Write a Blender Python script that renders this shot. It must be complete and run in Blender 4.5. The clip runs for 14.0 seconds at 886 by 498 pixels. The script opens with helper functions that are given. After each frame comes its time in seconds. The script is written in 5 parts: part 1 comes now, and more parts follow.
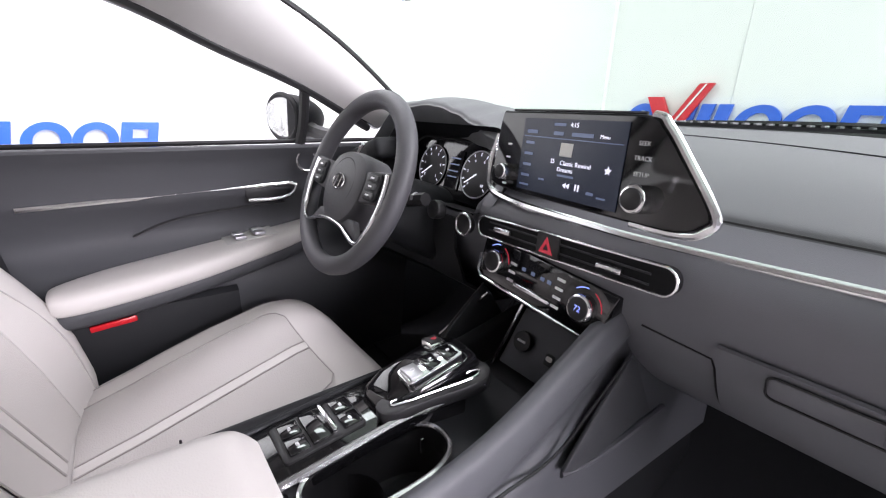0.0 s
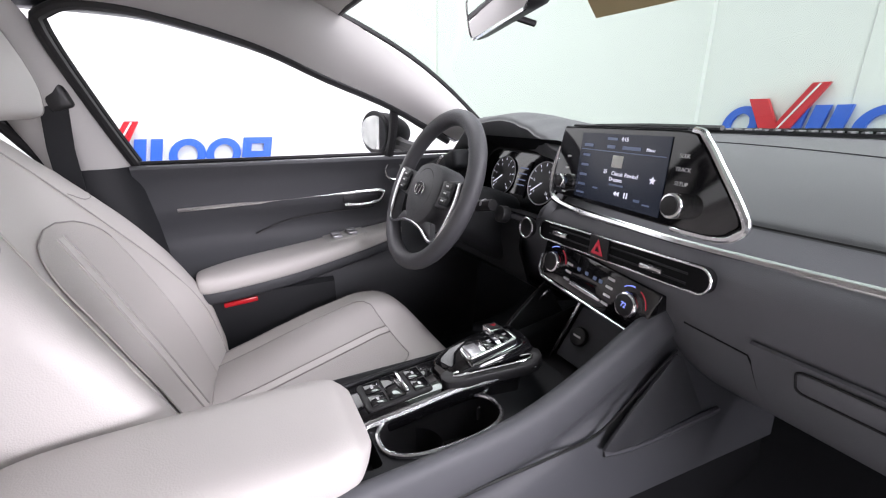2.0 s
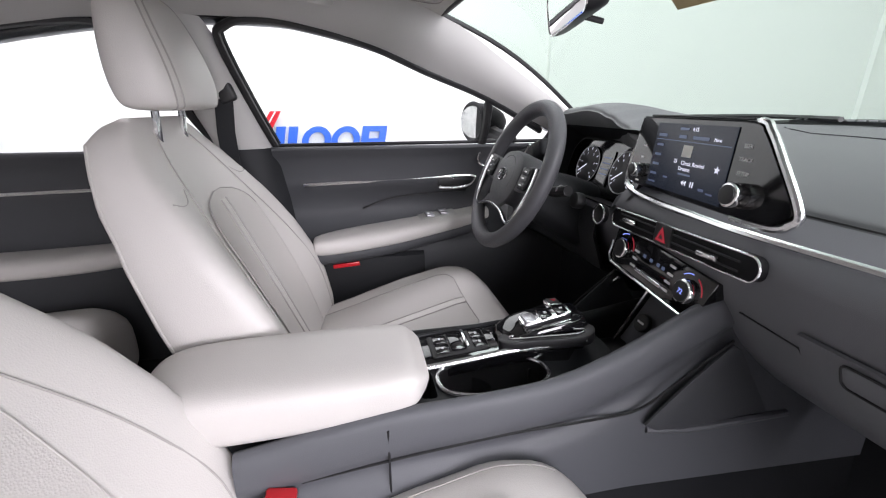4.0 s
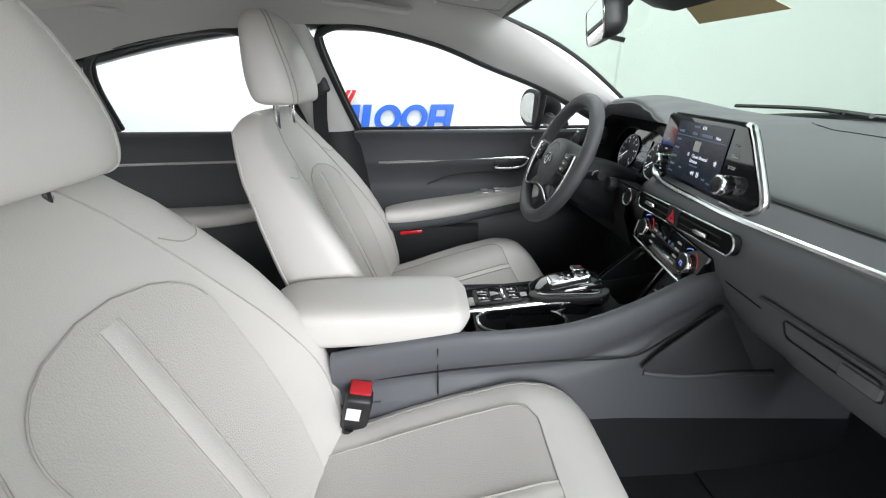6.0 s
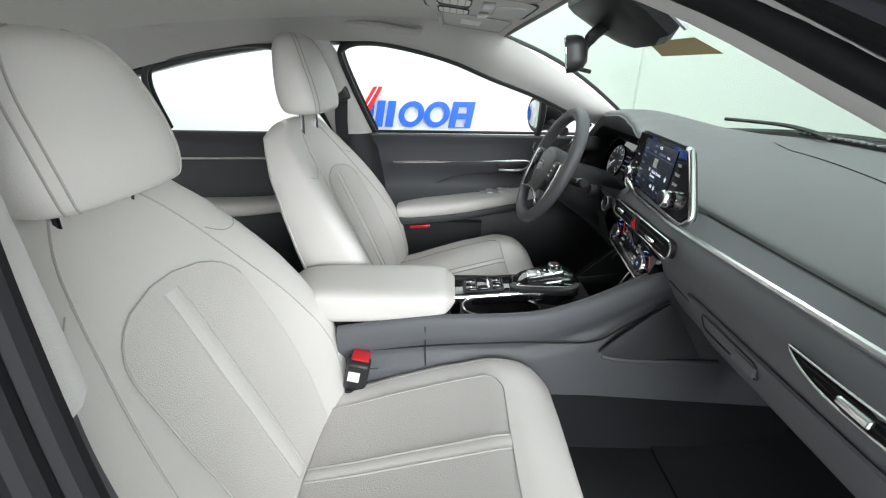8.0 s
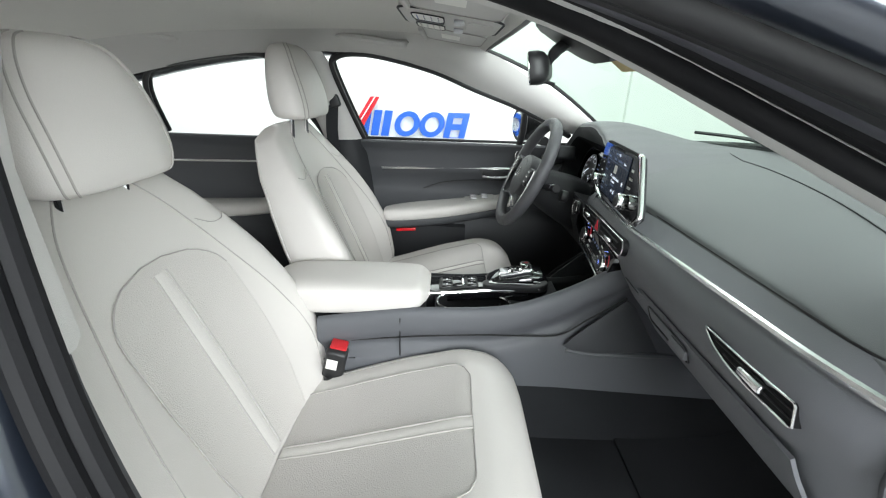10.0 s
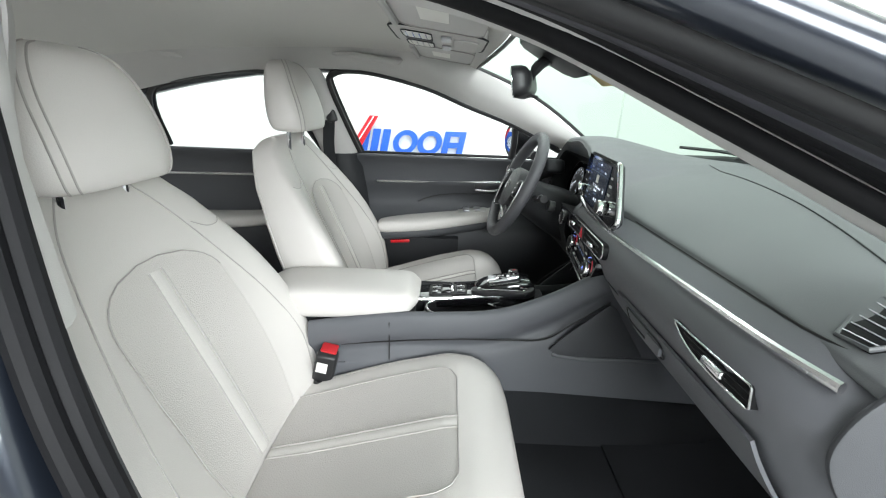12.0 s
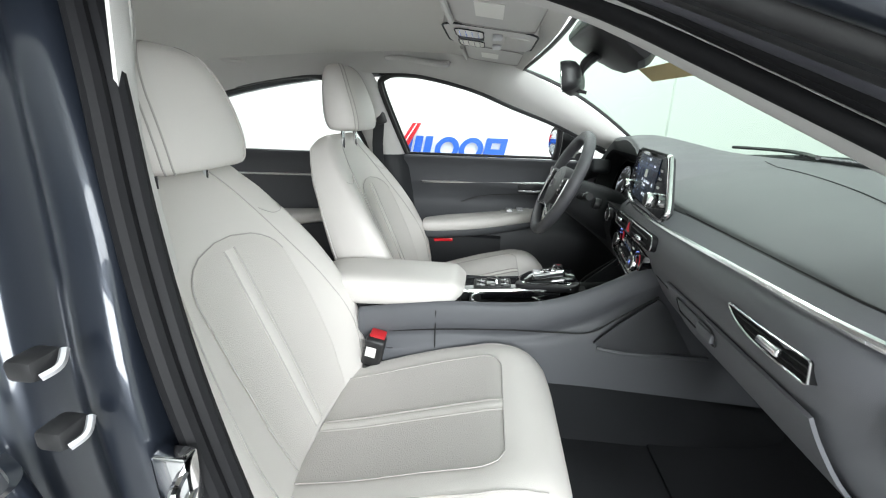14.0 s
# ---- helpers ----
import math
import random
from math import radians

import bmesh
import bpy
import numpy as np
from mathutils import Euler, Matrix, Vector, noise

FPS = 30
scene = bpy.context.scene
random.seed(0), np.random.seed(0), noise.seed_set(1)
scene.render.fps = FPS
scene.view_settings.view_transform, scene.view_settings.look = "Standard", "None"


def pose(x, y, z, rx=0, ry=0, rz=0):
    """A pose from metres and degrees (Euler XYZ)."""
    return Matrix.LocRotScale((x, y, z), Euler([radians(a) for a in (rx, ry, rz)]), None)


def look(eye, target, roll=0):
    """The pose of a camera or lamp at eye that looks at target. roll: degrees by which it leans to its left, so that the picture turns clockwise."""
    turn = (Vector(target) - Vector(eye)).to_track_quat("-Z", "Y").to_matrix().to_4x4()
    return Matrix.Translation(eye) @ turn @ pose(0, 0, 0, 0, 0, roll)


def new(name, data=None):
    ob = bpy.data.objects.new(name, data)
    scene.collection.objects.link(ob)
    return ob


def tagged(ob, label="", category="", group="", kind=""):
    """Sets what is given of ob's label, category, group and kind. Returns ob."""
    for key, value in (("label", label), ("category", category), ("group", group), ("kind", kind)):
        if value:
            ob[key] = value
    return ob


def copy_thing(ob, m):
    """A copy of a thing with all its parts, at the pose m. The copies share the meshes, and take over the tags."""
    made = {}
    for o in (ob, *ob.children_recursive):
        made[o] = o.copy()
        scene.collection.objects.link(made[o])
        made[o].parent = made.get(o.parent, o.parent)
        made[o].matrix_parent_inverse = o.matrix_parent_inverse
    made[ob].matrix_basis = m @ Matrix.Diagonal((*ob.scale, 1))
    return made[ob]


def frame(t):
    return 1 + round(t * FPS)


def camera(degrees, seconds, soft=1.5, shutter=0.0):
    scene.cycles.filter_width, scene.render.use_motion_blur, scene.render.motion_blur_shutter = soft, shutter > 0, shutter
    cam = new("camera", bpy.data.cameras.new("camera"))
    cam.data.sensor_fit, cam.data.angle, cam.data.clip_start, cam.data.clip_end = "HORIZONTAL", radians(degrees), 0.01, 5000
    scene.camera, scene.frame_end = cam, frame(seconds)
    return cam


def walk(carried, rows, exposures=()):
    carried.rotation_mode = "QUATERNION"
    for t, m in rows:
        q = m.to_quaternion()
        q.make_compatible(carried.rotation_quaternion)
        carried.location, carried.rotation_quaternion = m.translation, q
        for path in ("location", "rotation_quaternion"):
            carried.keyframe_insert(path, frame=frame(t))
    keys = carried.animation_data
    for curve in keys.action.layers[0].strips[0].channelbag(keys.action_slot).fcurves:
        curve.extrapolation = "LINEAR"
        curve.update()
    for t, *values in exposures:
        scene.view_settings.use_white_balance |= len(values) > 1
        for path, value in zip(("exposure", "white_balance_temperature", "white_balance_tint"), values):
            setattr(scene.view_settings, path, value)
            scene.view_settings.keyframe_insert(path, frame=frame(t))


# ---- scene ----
cam = camera(93.0, 14.0, soft=1.15)
PATH = [
    (0, (0.386, 0.413, 0.997), (-1.106, 1.585, 0.365), 1.8),
    (0.5, (0.408, 0.407, 1.001), (-1.138, 1.51, 0.373), 1.3),
    (1, (0.434, 0.399, 1.011), (-1.167, 1.424, 0.39), 0.7),
    (1.5, (0.461, 0.387, 1.013), (-1.193, 1.33, 0.402), 0.4),
    (2, (0.486, 0.379, 1.015), (-1.219, 1.232, 0.41), 0.1),
    (2.5, (0.514, 0.377, 1.02), (-1.239, 1.126, 0.414), -0.1),
    (3, (0.54, 0.378, 1.02), (-1.255, 1.01, 0.404), -0.3),
    (3.5, (0.567, 0.383, 1.017), (-1.262, 0.893, 0.389), -0.2),
    (4, (0.597, 0.398, 1.016), (-1.255, 0.789, 0.37), 0.0),
    (6.5, (0.834, 0.395, 1.081), (-1.013, 0.452, 0.314), 0.1),
    (7, (0.872, 0.416, 1.096), (-0.972, 0.437, 0.32), 0.4),
    (7.5, (0.901, 0.442, 1.114), (-0.939, 0.437, 0.33), 0.6),
    (8, (0.925, 0.465, 1.126), (-0.914, 0.447, 0.341), 0.8),
    (10.5, (1.009, 0.528, 1.12), (-0.857, 0.519, 0.401), 2.3),
    (11, (1.02, 0.534, 1.115), (-0.855, 0.523, 0.42), 2.4),
    (11.5, (1.03, 0.541, 1.11), (-0.853, 0.531, 0.436), 2.4),
    (12, (1.036, 0.549, 1.104), (-0.855, 0.537, 0.452), 2.2),
    (12.5, (1.045, 0.554, 1.097), (-0.855, 0.542, 0.472), 2.0),
    (13, (1.053, 0.557, 1.09), (-0.852, 0.526, 0.485), 1.9),
    (13.5, (1.065, 0.56, 1.081), (-0.841, 0.474, 0.48), 1.8),
    (14, (1.083, 0.528, 1.07), (-0.811, 0.34, 0.457), 1.7),
]
walk(cam, [(t, look(eye, target, roll)) for t, eye, target, roll in PATH],
     exposures=[(0.0, 0.30, 6450, 28), (1.5, 0.06, 6450, 27), (3.0, -0.13, 6450, 27), (4.0, -0.19, 6450, 24), (6.5, -0.18, 6400, 12), (10.5, -0.02, 6400, 10), (14.0, 0.0, 6400, 10)])

# ---------------------------------------------------------------- light
world = bpy.data.worlds.new("world")
scene.world = world
world.use_nodes = True
world.node_tree.nodes["Background"].inputs["Color"].default_value = (0.9, 0.95, 1.0, 1)
world.node_tree.nodes["Background"].inputs["Strength"].default_value = 0.1


def area_lamp(name, eye, target, w, h, watts, colour=(0.96, 1.0, 1.0)):
    data = bpy.data.lights.new(name, "AREA")
    data.shape, data.size, data.size_y, data.energy, data.color = "RECTANGLE", w, h, watts, colour
    ob = new(name, data)
    ob.matrix_world = look(eye, target)
    return tagged(ob, "long white area light placed out of view in the photo hall", "lamp")


area_lamp("ceiling_lamp", (-2.1, -0.6, 3.3), (-3.3, -0.6, 0.2), 5.0, 0.8, 185)
area_lamp("ceiling_lamp", (2.3, 2.3, 3.3), (0.5, 0.2, 0.7), 3.6, 1.2, 165)
# unseen low side lamp, added to brighten the passenger seat through the doorway
area_lamp("side_lamp", (3.6, 1.7, 1.6), (0.4, 0.1, 0.85), 3.0, 1.2, 250)

# ---------------------------------------------------------------- materials


def material(name, colour, rough=0.5, metal=0.0, grain=0.0, scale=400.0, stain=0.0, coat=0.0, spec=0.5, fibre=0.0):
    m = bpy.data.materials.new(name)
    m.use_nodes = True
    n, l = m.node_tree.nodes, m.node_tree.links
    b = n["Principled BSDF"]
    b.inputs["Base Color"].default_value = (*colour, 1)
    b.inputs["Roughness"].default_value = rough
    b.inputs["Metallic"].default_value = metal
    b.inputs["Coat Weight"].default_value = coat
    b.inputs["Coat Roughness"].default_value = 0.05
    b.inputs["Specular IOR Level"].default_value = spec
    b.inputs["Sheen Weight"].default_value = fibre
    tc = n.new("ShaderNodeTexCoord")
    if grain:
        t = n.new("ShaderNodeTexVoronoi" if grain > 0 else "ShaderNodeTexNoise")
        t.inputs["Scale"].default_value = scale
        l.new(tc.outputs["Object"], t.inputs["Vector"])
        bump = n.new("ShaderNodeBump")
        bump.inputs["Strength"].default_value = abs(grain)
        bump.inputs["Distance"].default_value = 0.0006
        l.new(t.outputs[0], bump.inputs["Height"])
        l.new(bump.outputs["Normal"], b.inputs["Normal"])
    if stain:
        t = n.new("ShaderNodeTexNoise")
        t.inputs["Scale"].default_value = 7.0
        t.inputs["Detail"].default_value = 6.0
        l.new(tc.outputs["Object"], t.inputs["Vector"])
        r = n.new("ShaderNodeMapRange")
        r.inputs["To Min"].default_value, r.inputs["To Max"].default_value = 1 - stain, 1 + stain
        l.new(t.outputs[0], r.inputs["Value"])
        mx = n.new("ShaderNodeMix")
        mx.data_type, mx.blend_type = "RGBA", "MULTIPLY"
        mx.inputs["Factor"].default_value = 1
        mx.inputs["A"].default_value = (*colour, 1)
        l.new(r.outputs[0], mx.inputs["B"])
        l.new(mx.outputs["Result"], b.inputs["Base Color"])
        r2 = n.new("ShaderNodeMapRange")
        r2.inputs["To Min"].default_value, r2.inputs["To Max"].default_value = max(rough - 0.08, 0.02), rough + 0.08
        l.new(t.outputs[0], r2.inputs["Value"])
        l.new(r2.outputs[0], b.inputs["Roughness"])
    return m


def emitter(name, colour, strength):
    m = bpy.data.materials.new(name)
    m.use_nodes = True
    b = m.node_tree.nodes["Principled BSDF"]
    b.inputs["Base Color"].default_value = (*[c * 0.3 for c in colour], 1)
    b.inputs["Emission Color"].default_value = (*colour, 1)
    b.inputs["Emission Strength"].default_value = strength
    b.inputs["Roughness"].default_value = 0.25
    return m


def glass(name, tint, gloss=1.0):
    m = bpy.data.materials.new(name)
    m.use_nodes = True
    n, l = m.node_tree.nodes, m.node_tree.links
    n.remove(n["Principled BSDF"])
    tr, gl, fr, mx = (n.new("ShaderNode" + k) for k in ("BsdfTransparent", "BsdfGlossy", "LayerWeight", "MixShader"))
    tr.inputs["Color"].default_value = (*tint, 1)
    gl.inputs["Roughness"].default_value = 0.01
    fr.inputs["Blend"].default_value = 0.12
    sc = n.new("ShaderNodeMath")
    sc.operation = "MULTIPLY_ADD"
    sc.inputs[1].default_value, sc.inputs[2].default_value = 0.25 * gloss, 0.015
    l.new(fr.outputs["Facing"], sc.inputs[0])
    l.new(sc.outputs[0], mx.inputs[0])
    l.new(tr.outputs[0], mx.inputs[1])
    l.new(gl.outputs[0], mx.inputs[2])
    l.new(mx.outputs[0], n["Material Output"].inputs["Surface"])
    return m


LEATHER = material("light_leather", (0.55, 0.526, 0.503), 0.46, grain=0.35, scale=520, stain=0.03)
# same insert leather twice: the cushion copy carries its shade as darker colour
INSERT = material("shaded_cushion_insert_leather", (0.44, 0.419, 0.40), 0.55, grain=0.7, scale=420, stain=0.03)
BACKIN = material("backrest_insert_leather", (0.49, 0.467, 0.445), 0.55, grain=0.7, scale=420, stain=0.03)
SEAM = material("grey_seam", (0.36, 0.342, 0.325), 0.6)
JOINT = material("wall_joint_paint", (0.66, 0.67, 0.65), 0.7)
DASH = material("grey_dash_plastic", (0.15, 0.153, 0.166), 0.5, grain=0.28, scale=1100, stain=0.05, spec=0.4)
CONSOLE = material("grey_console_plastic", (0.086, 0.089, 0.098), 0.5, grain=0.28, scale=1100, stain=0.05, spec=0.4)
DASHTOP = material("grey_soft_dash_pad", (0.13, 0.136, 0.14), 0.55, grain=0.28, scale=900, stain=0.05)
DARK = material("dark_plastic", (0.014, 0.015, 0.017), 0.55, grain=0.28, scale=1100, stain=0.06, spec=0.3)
DOOR = material("dark_door_trim", (0.055, 0.057, 0.062), 0.55, grain=0.28, scale=1100, stain=0.06, spec=0.35)
BLACK = material("black_plastic", (0.012, 0.012, 0.013), 0.45)
GLOSS = material("piano_black", (0.006, 0.006, 0.007), 0.06, coat=0.6)
CHROME = material("satin_chrome", (0.78, 0.78, 0.79), 0.22, metal=1.0)
BRIGHT = material("bright_chrome", (0.85, 0.85, 0.86), 0.1, metal=1.0)
SILVER = material("silver_paint", (0.5, 0.5, 0.52), 0.35, metal=0.7)
LINER = material("headliner_cloth", (0.54, 0.53, 0.50), 0.9, grain=-0.8, scale=900, stain=0.03, fibre=0.2)
PILLAR = material("light_grey_trim", (0.50, 0.49, 0.475), 0.65, grain=0.4, scale=800, stain=0.02)
RUBBER = material("black_rubber", (0.007, 0.007, 0.008), 0.6, grain=-0.3, scale=200, stain=0.1, spec=0.16)
CARPET = material("black_carpet", (0.020, 0.021, 0.023), 0.95, grain=-1.0, scale=1500, stain=0.25, spec=0.1)
PAINT = material("dark_blue_grey_paint", (0.016, 0.020, 0.029), 0.28, metal=0.5, coat=0.8, grain=-0.05, scale=2000)
FLANGE_PAINT = material("dull_grey_primer_paint", (0.045, 0.045, 0.056), 0.42, stain=0.06)
WHEEL = material("grey_wheel_leather", (0.072, 0.072, 0.078), 0.5, grain=0.5, scale=700, stain=0.05)
GREYWALL = material("grey_hall_paint", (0.55, 0.56, 0.57), 0.7, stain=0.05)
WALL = material("white_wall_paint", (0.80, 0.82, 0.79), 0.6, stain=0.02)
FLOORM = material("grey_hall_floor", (0.45, 0.45, 0.45), 0.4, stain=0.08)
BLUE = material("blue_sign", (0.03, 0.13, 0.62), 0.35)
RED = material("red_sign", (0.62, 0.02, 0.03), 0.35)
WHITE = material("white_print", (0.8, 0.8, 0.8), 0.5)
PAPER = material("white_label", (0.75, 0.74, 0.7), 0.7)
TAN = material("tan_sticker", (0.52, 0.42, 0.22), 0.7, grain=-0.4, scale=60)
REDP = material("red_plastic", (0.42, 0.015, 0.02), 0.35)
REDLAMP = material("red_reflector", (0.55, 0.008, 0.015), 0.25)
MIRROR = material("mirror_glass", (0.9, 0.9, 0.9), 0.02, metal=1.0)
PANE = glass("clear_side_glass", (0.93, 0.95, 0.94), 0.7)
SHIELD = glass("green_tinted_windscreen", (0.51, 0.595, 0.54), 0.7)
SCREEN = emitter("screen_blue", (0.028, 0.040, 0.070), 0.25)
SCREENW = emitter("screen_white", (0.8, 0.85, 0.95), 0.9)
SCREENB = emitter("screen_bar", (0.14, 0.19, 0.30), 0.42)
DIGIT = emitter("blue_digits", (0.25, 0.35, 1.0), 1.5)
REDGLOW = emitter("red_button_print", (0.8, 0.06, 0.09), 0.3)

# ---------------------------------------------------------------- mesh tools
PLACE = {}


def thing(name, at=(0, 0, 0), label="", category="", group="", kind=""):
    ob = new(name)
    ob.empty_display_size = 0.05
    ob.location = at
    PLACE[ob] = Matrix.Translation(at)
    return tagged(ob, label, category, group, kind)


def finish(name, me, mat, parent=None, label="", angle=35):
    for p in me.polygons:
        p.use_smooth = True
    if angle:
        me.set_sharp_from_angle(angle=radians(angle))
    if mat:
        me.materials.append(mat)
    ob = new(name, me)
    PLACE[ob] = Matrix.Identity(4)
    if parent:
        ob.parent = parent
        ob.matrix_parent_inverse = PLACE[parent].inverted()
    if label:
        ob["label"] = label
    return ob


def part(name, bm, mat, parent=None, label="", angle=35):
    """One mesh object from a bmesh or a mesh, under a thing or a part."""
    if isinstance(bm, bmesh.types.BMesh):
        me = bpy.data.meshes.new(name)
        bmesh.ops.recalc_face_normals(bm, faces=bm.faces)
        bm.to_mesh(me)
        bm.free()
    else:
        me = bm
    return finish(name, me, mat, parent, label, angle)


def curve(pts, n=24, closed=False):
    """A smooth line through points (Catmull-Rom), as about n points."""
    pts = [Vector(p) for p in pts]
    k = len(pts)
    out = []
    segs = k if closed else k - 1
    per = max(1, round(n / segs))
    for i in range(segs):
        if closed:
            a, b, c, d = (pts[(i + j - 1) % k] for j in range(4))
        else:
            a, b, c, d = pts[max(i - 1, 0)], pts[i], pts[i + 1], pts[min(i + 2, k - 1)]
        for j in range(per):
            t = j / per
            out.append(0.5 * (2 * b + (c - a) * t + (2 * a - 5 * b + 4 * c - d) * t * t + (3 * b - a - 3 * c + d) * t ** 3))
    if not closed:
        out.append(pts[-1])
    return out


def loft(sections, closed=False, caps=False):
    """A skin over rows of equal length; closed: each row is a ring."""
    bm = bmesh.new()
    rows = [[bm.verts.new(p) for p in row] for row in sections]
    m = len(rows[0])
    for a, b in zip(rows, rows[1:]):
        for i in range(m if closed else m - 1):
            j = (i + 1) % m
            try:
                bm.faces.new((a[i], a[j], b[j], b[i]))
            except ValueError:
                pass
    if caps:
        bm.faces.new(rows[0])
        bm.faces.new(rows[-1])
    return bm


def thicken(bm, t):
    bmesh.ops.recalc_face_normals(bm, faces=bm.faces)
    bmesh.ops.solidify(bm, geom=bm.faces[:], thickness=t)
    return bm


def tube(pts, r, n=8, closed=False, flat=1.0, up=None):
    """A round or flat bar along a line; r may be a list. flat: height over width."""
    pts = [Vector(p) for p in pts]
    k = len(pts)
    if up is None:
        spans = [max(p[i] for p in pts) - min(p[i] for p in pts) for i in range(3)]
        up = [0, 0, 0]
        up[spans.index(min(spans))] = 1
    rows = []
    for i, p in enumerate(pts):
        a = pts[i - 1] if (i or closed) else p
        b = pts[(i + 1) % k] if (i < k - 1 or closed) else p
        d = (b - a).normalized()
        u = Vector(up)
        s = d.cross(u)
        s = s.normalized() if s.length > 1e-4 else d.orthogonal().normalized()
        w = s.cross(d)
        ri = r[min(i, len(r) - 1)] if isinstance(r, (list, tuple)) else r
        rows.append([p + ri * (math.cos(q) * s + flat * math.sin(q) * w) for q in (2 * math.pi * j / n for j in range(n))])
    if closed:
        return ring_loft(rows)
    return loft(rows, True, True)


def ring_loft(rows):
    bm = bmesh.new()
    vs = [[bm.verts.new(p) for p in row] for row in rows]
    m, k = len(vs[0]), len(vs)
    for a in range(k):
        b = (a + 1) % k
        for i in range(m):
            j = (i + 1) % m
            bm.faces.new((vs[a][i], vs[a][j], vs[b][j], vs[b][i]))
    return bm


def box(size, at=(0, 0, 0), bevel=0.003, seg=2, turn=None):
    bm = bmesh.new()
    bmesh.ops.create_cube(bm, size=1)
    bmesh.ops.scale(bm, vec=size, verts=bm.verts)
    if bevel:
        bmesh.ops.bevel(bm, geom=bm.edges[:], offset=min(bevel, 0.49 * min(size)), segments=seg, affect="EDGES", profile=0.5)
    bmesh.ops.transform(bm, matrix=Matrix.Translation(at) @ (turn or Matrix.Identity(4)), verts=bm.verts)
    return bm


def disc(r, depth, m, n=32, bevel=0.0015):
    """A round plate or knob whose axis is m's z."""
    bm = bmesh.new()
    bmesh.ops.create_cone(bm, cap_ends=True, segments=n, radius1=r, radius2=r, depth=depth)
    if bevel:
        es = [e for e in bm.edges if len(e.link_faces) == 2 and any(len(f.verts) > 4 for f in e.link_faces)]
        bmesh.ops.bevel(bm, geom=es, offset=bevel, segments=2, affect="EDGES", profile=0.5)
    bmesh.ops.transform(bm, matrix=m, verts=bm.verts)
    return bm


def plate(outline, m, depth, holes=(), bevel=0.0):
    """A flat plate with holes; outline and holes in the plane of m, depth along its z."""
    bm = bmesh.new()
    edges = []
    for loop in (outline, *holes):
        vs = [bm.verts.new((x, y, 0)) for x, y in loop]
        edges += [bm.edges.new((a, b)) for a, b in zip(vs, vs[1:] + vs[:1])]
    bmesh.ops.triangle_fill(bm, use_beauty=True, edges=edges)
    got = bmesh.ops.extrude_face_region(bm, geom=bm.faces[:])
    bmesh.ops.translate(bm, vec=(0, 0, -depth), verts=[v for v in got["geom"] if isinstance(v, bmesh.types.BMVert)])
    bmesh.ops.recalc_face_normals(bm, faces=bm.faces)
    if bevel:
        es = [e for e in bm.edges if len(e.link_faces) == 2 and e.calc_face_angle(0) > 0.8]
        bmesh.ops.bevel(bm, geom=es, offset=bevel, segments=2, affect="EDGES", profile=0.5)
    bmesh.ops.transform(bm, matrix=m, verts=bm.verts)
    return bm


def frame_on(origin, right, up):
    """A plane: x along right, y along up, z towards the viewer."""
    r = Vector(right).normalized()
    n = r.cross(Vector(up)).normalized()
    u = n.cross(r)
    return Matrix((( r.x, u.x, n.x, origin[0]), (r.y, u.y, n.y, origin[1]), (r.z, u.z, n.z, origin[2]), (0, 0, 0, 1)))


def stadium(cx, cy, w, h, n=10, r=None):
    """A rectangle with round ends, w by h."""
    r = min(w, h) / 2 if r is None else r
    out = []
    for sx, sy, a0 in ((1, 1, 0), (-1, 1, 90), (-1, -1, 180), (1, -1, 270)):
        for i in range(n + 1):
            a = radians(a0 + 90 * i / n)
            out.append((cx + sx * (w / 2 - r) + r * math.cos(a), cy + sy * (h / 2 - r) + r * math.sin(a)))
    clean = [out[0]]
    for p in out[1:]:
        if math.dist(p, clean[-1]) > 1e-5 and math.dist(p, clean[0]) > 1e-5:
            clean.append(p)
    return clean


def on(m, pts, lift=0.0):
    return [m @ Vector((x, y, lift)) for x, y in pts]


def words(text, size, m, align="CENTER"):
    """Raised flat lettering in the built-in font, as a mesh."""
    data = bpy.data.curves.new("words", "FONT")
    data.body, data.size, data.align_x, data.align_y, data.extrude = text, size, align, "CENTER", 0.0002
    ob = new("words", data)
    bpy.context.view_layer.update()
    me = bpy.data.meshes.new_from_object(ob.evaluated_get(bpy.context.evaluated_depsgraph_get()))
    bpy.data.objects.remove(ob)
    me.transform(m)
    return me


def lerp(table, x):
    """Smooth reading of a table of (x, value) rows."""
    xs = [r[0] for r in table]
    if x <= xs[0]:
        return table[0][1]
    for (a, va), (b, vb) in zip(table, table[1:]):
        if x <= b:
            t = (x - a) / (b - a)
            t = t * t * (3 - 2 * t)
            return va + (vb - va) * t
    return table[-1][1]


def sp(v, e):
    return math.copysign(abs(v) ** e, v)

# ---------------------------------------------------------------- hall
def slab(name, size, at, mat, label, kind="structure"):
    return tagged(part(name, box(size, at, 0), mat), label, "", "", kind)


slab("floor", (16, 14, 0.1), (2, -0.5, -0.05), FLOORM, "smooth grey floor of the photo hall")
slab("wall_west", (0.1, 9.0, 4.0), (-3.35, -2.3, 1.9), WALL, "bright white painted wall of the photo hall")
slab("wall_north", (11.5, 0.1, 4.0), (4.05, 3.75, 1.9), WALL, "pale white painted wall with panel joints")
slab("wall_east", (0.1, 14, 4.0), (7.0, -0.5, 1.9), GREYWALL, "grey painted wall behind the open car door")
slab("wall_south", (16, 0.1, 4.0), (2, -6.5, 1.9), GREYWALL, "grey painted wall behind the car")
slab("ceiling", (16, 14, 0.1), (2, -0.5, 3.85), WALL, "white ceiling of the photo hall")
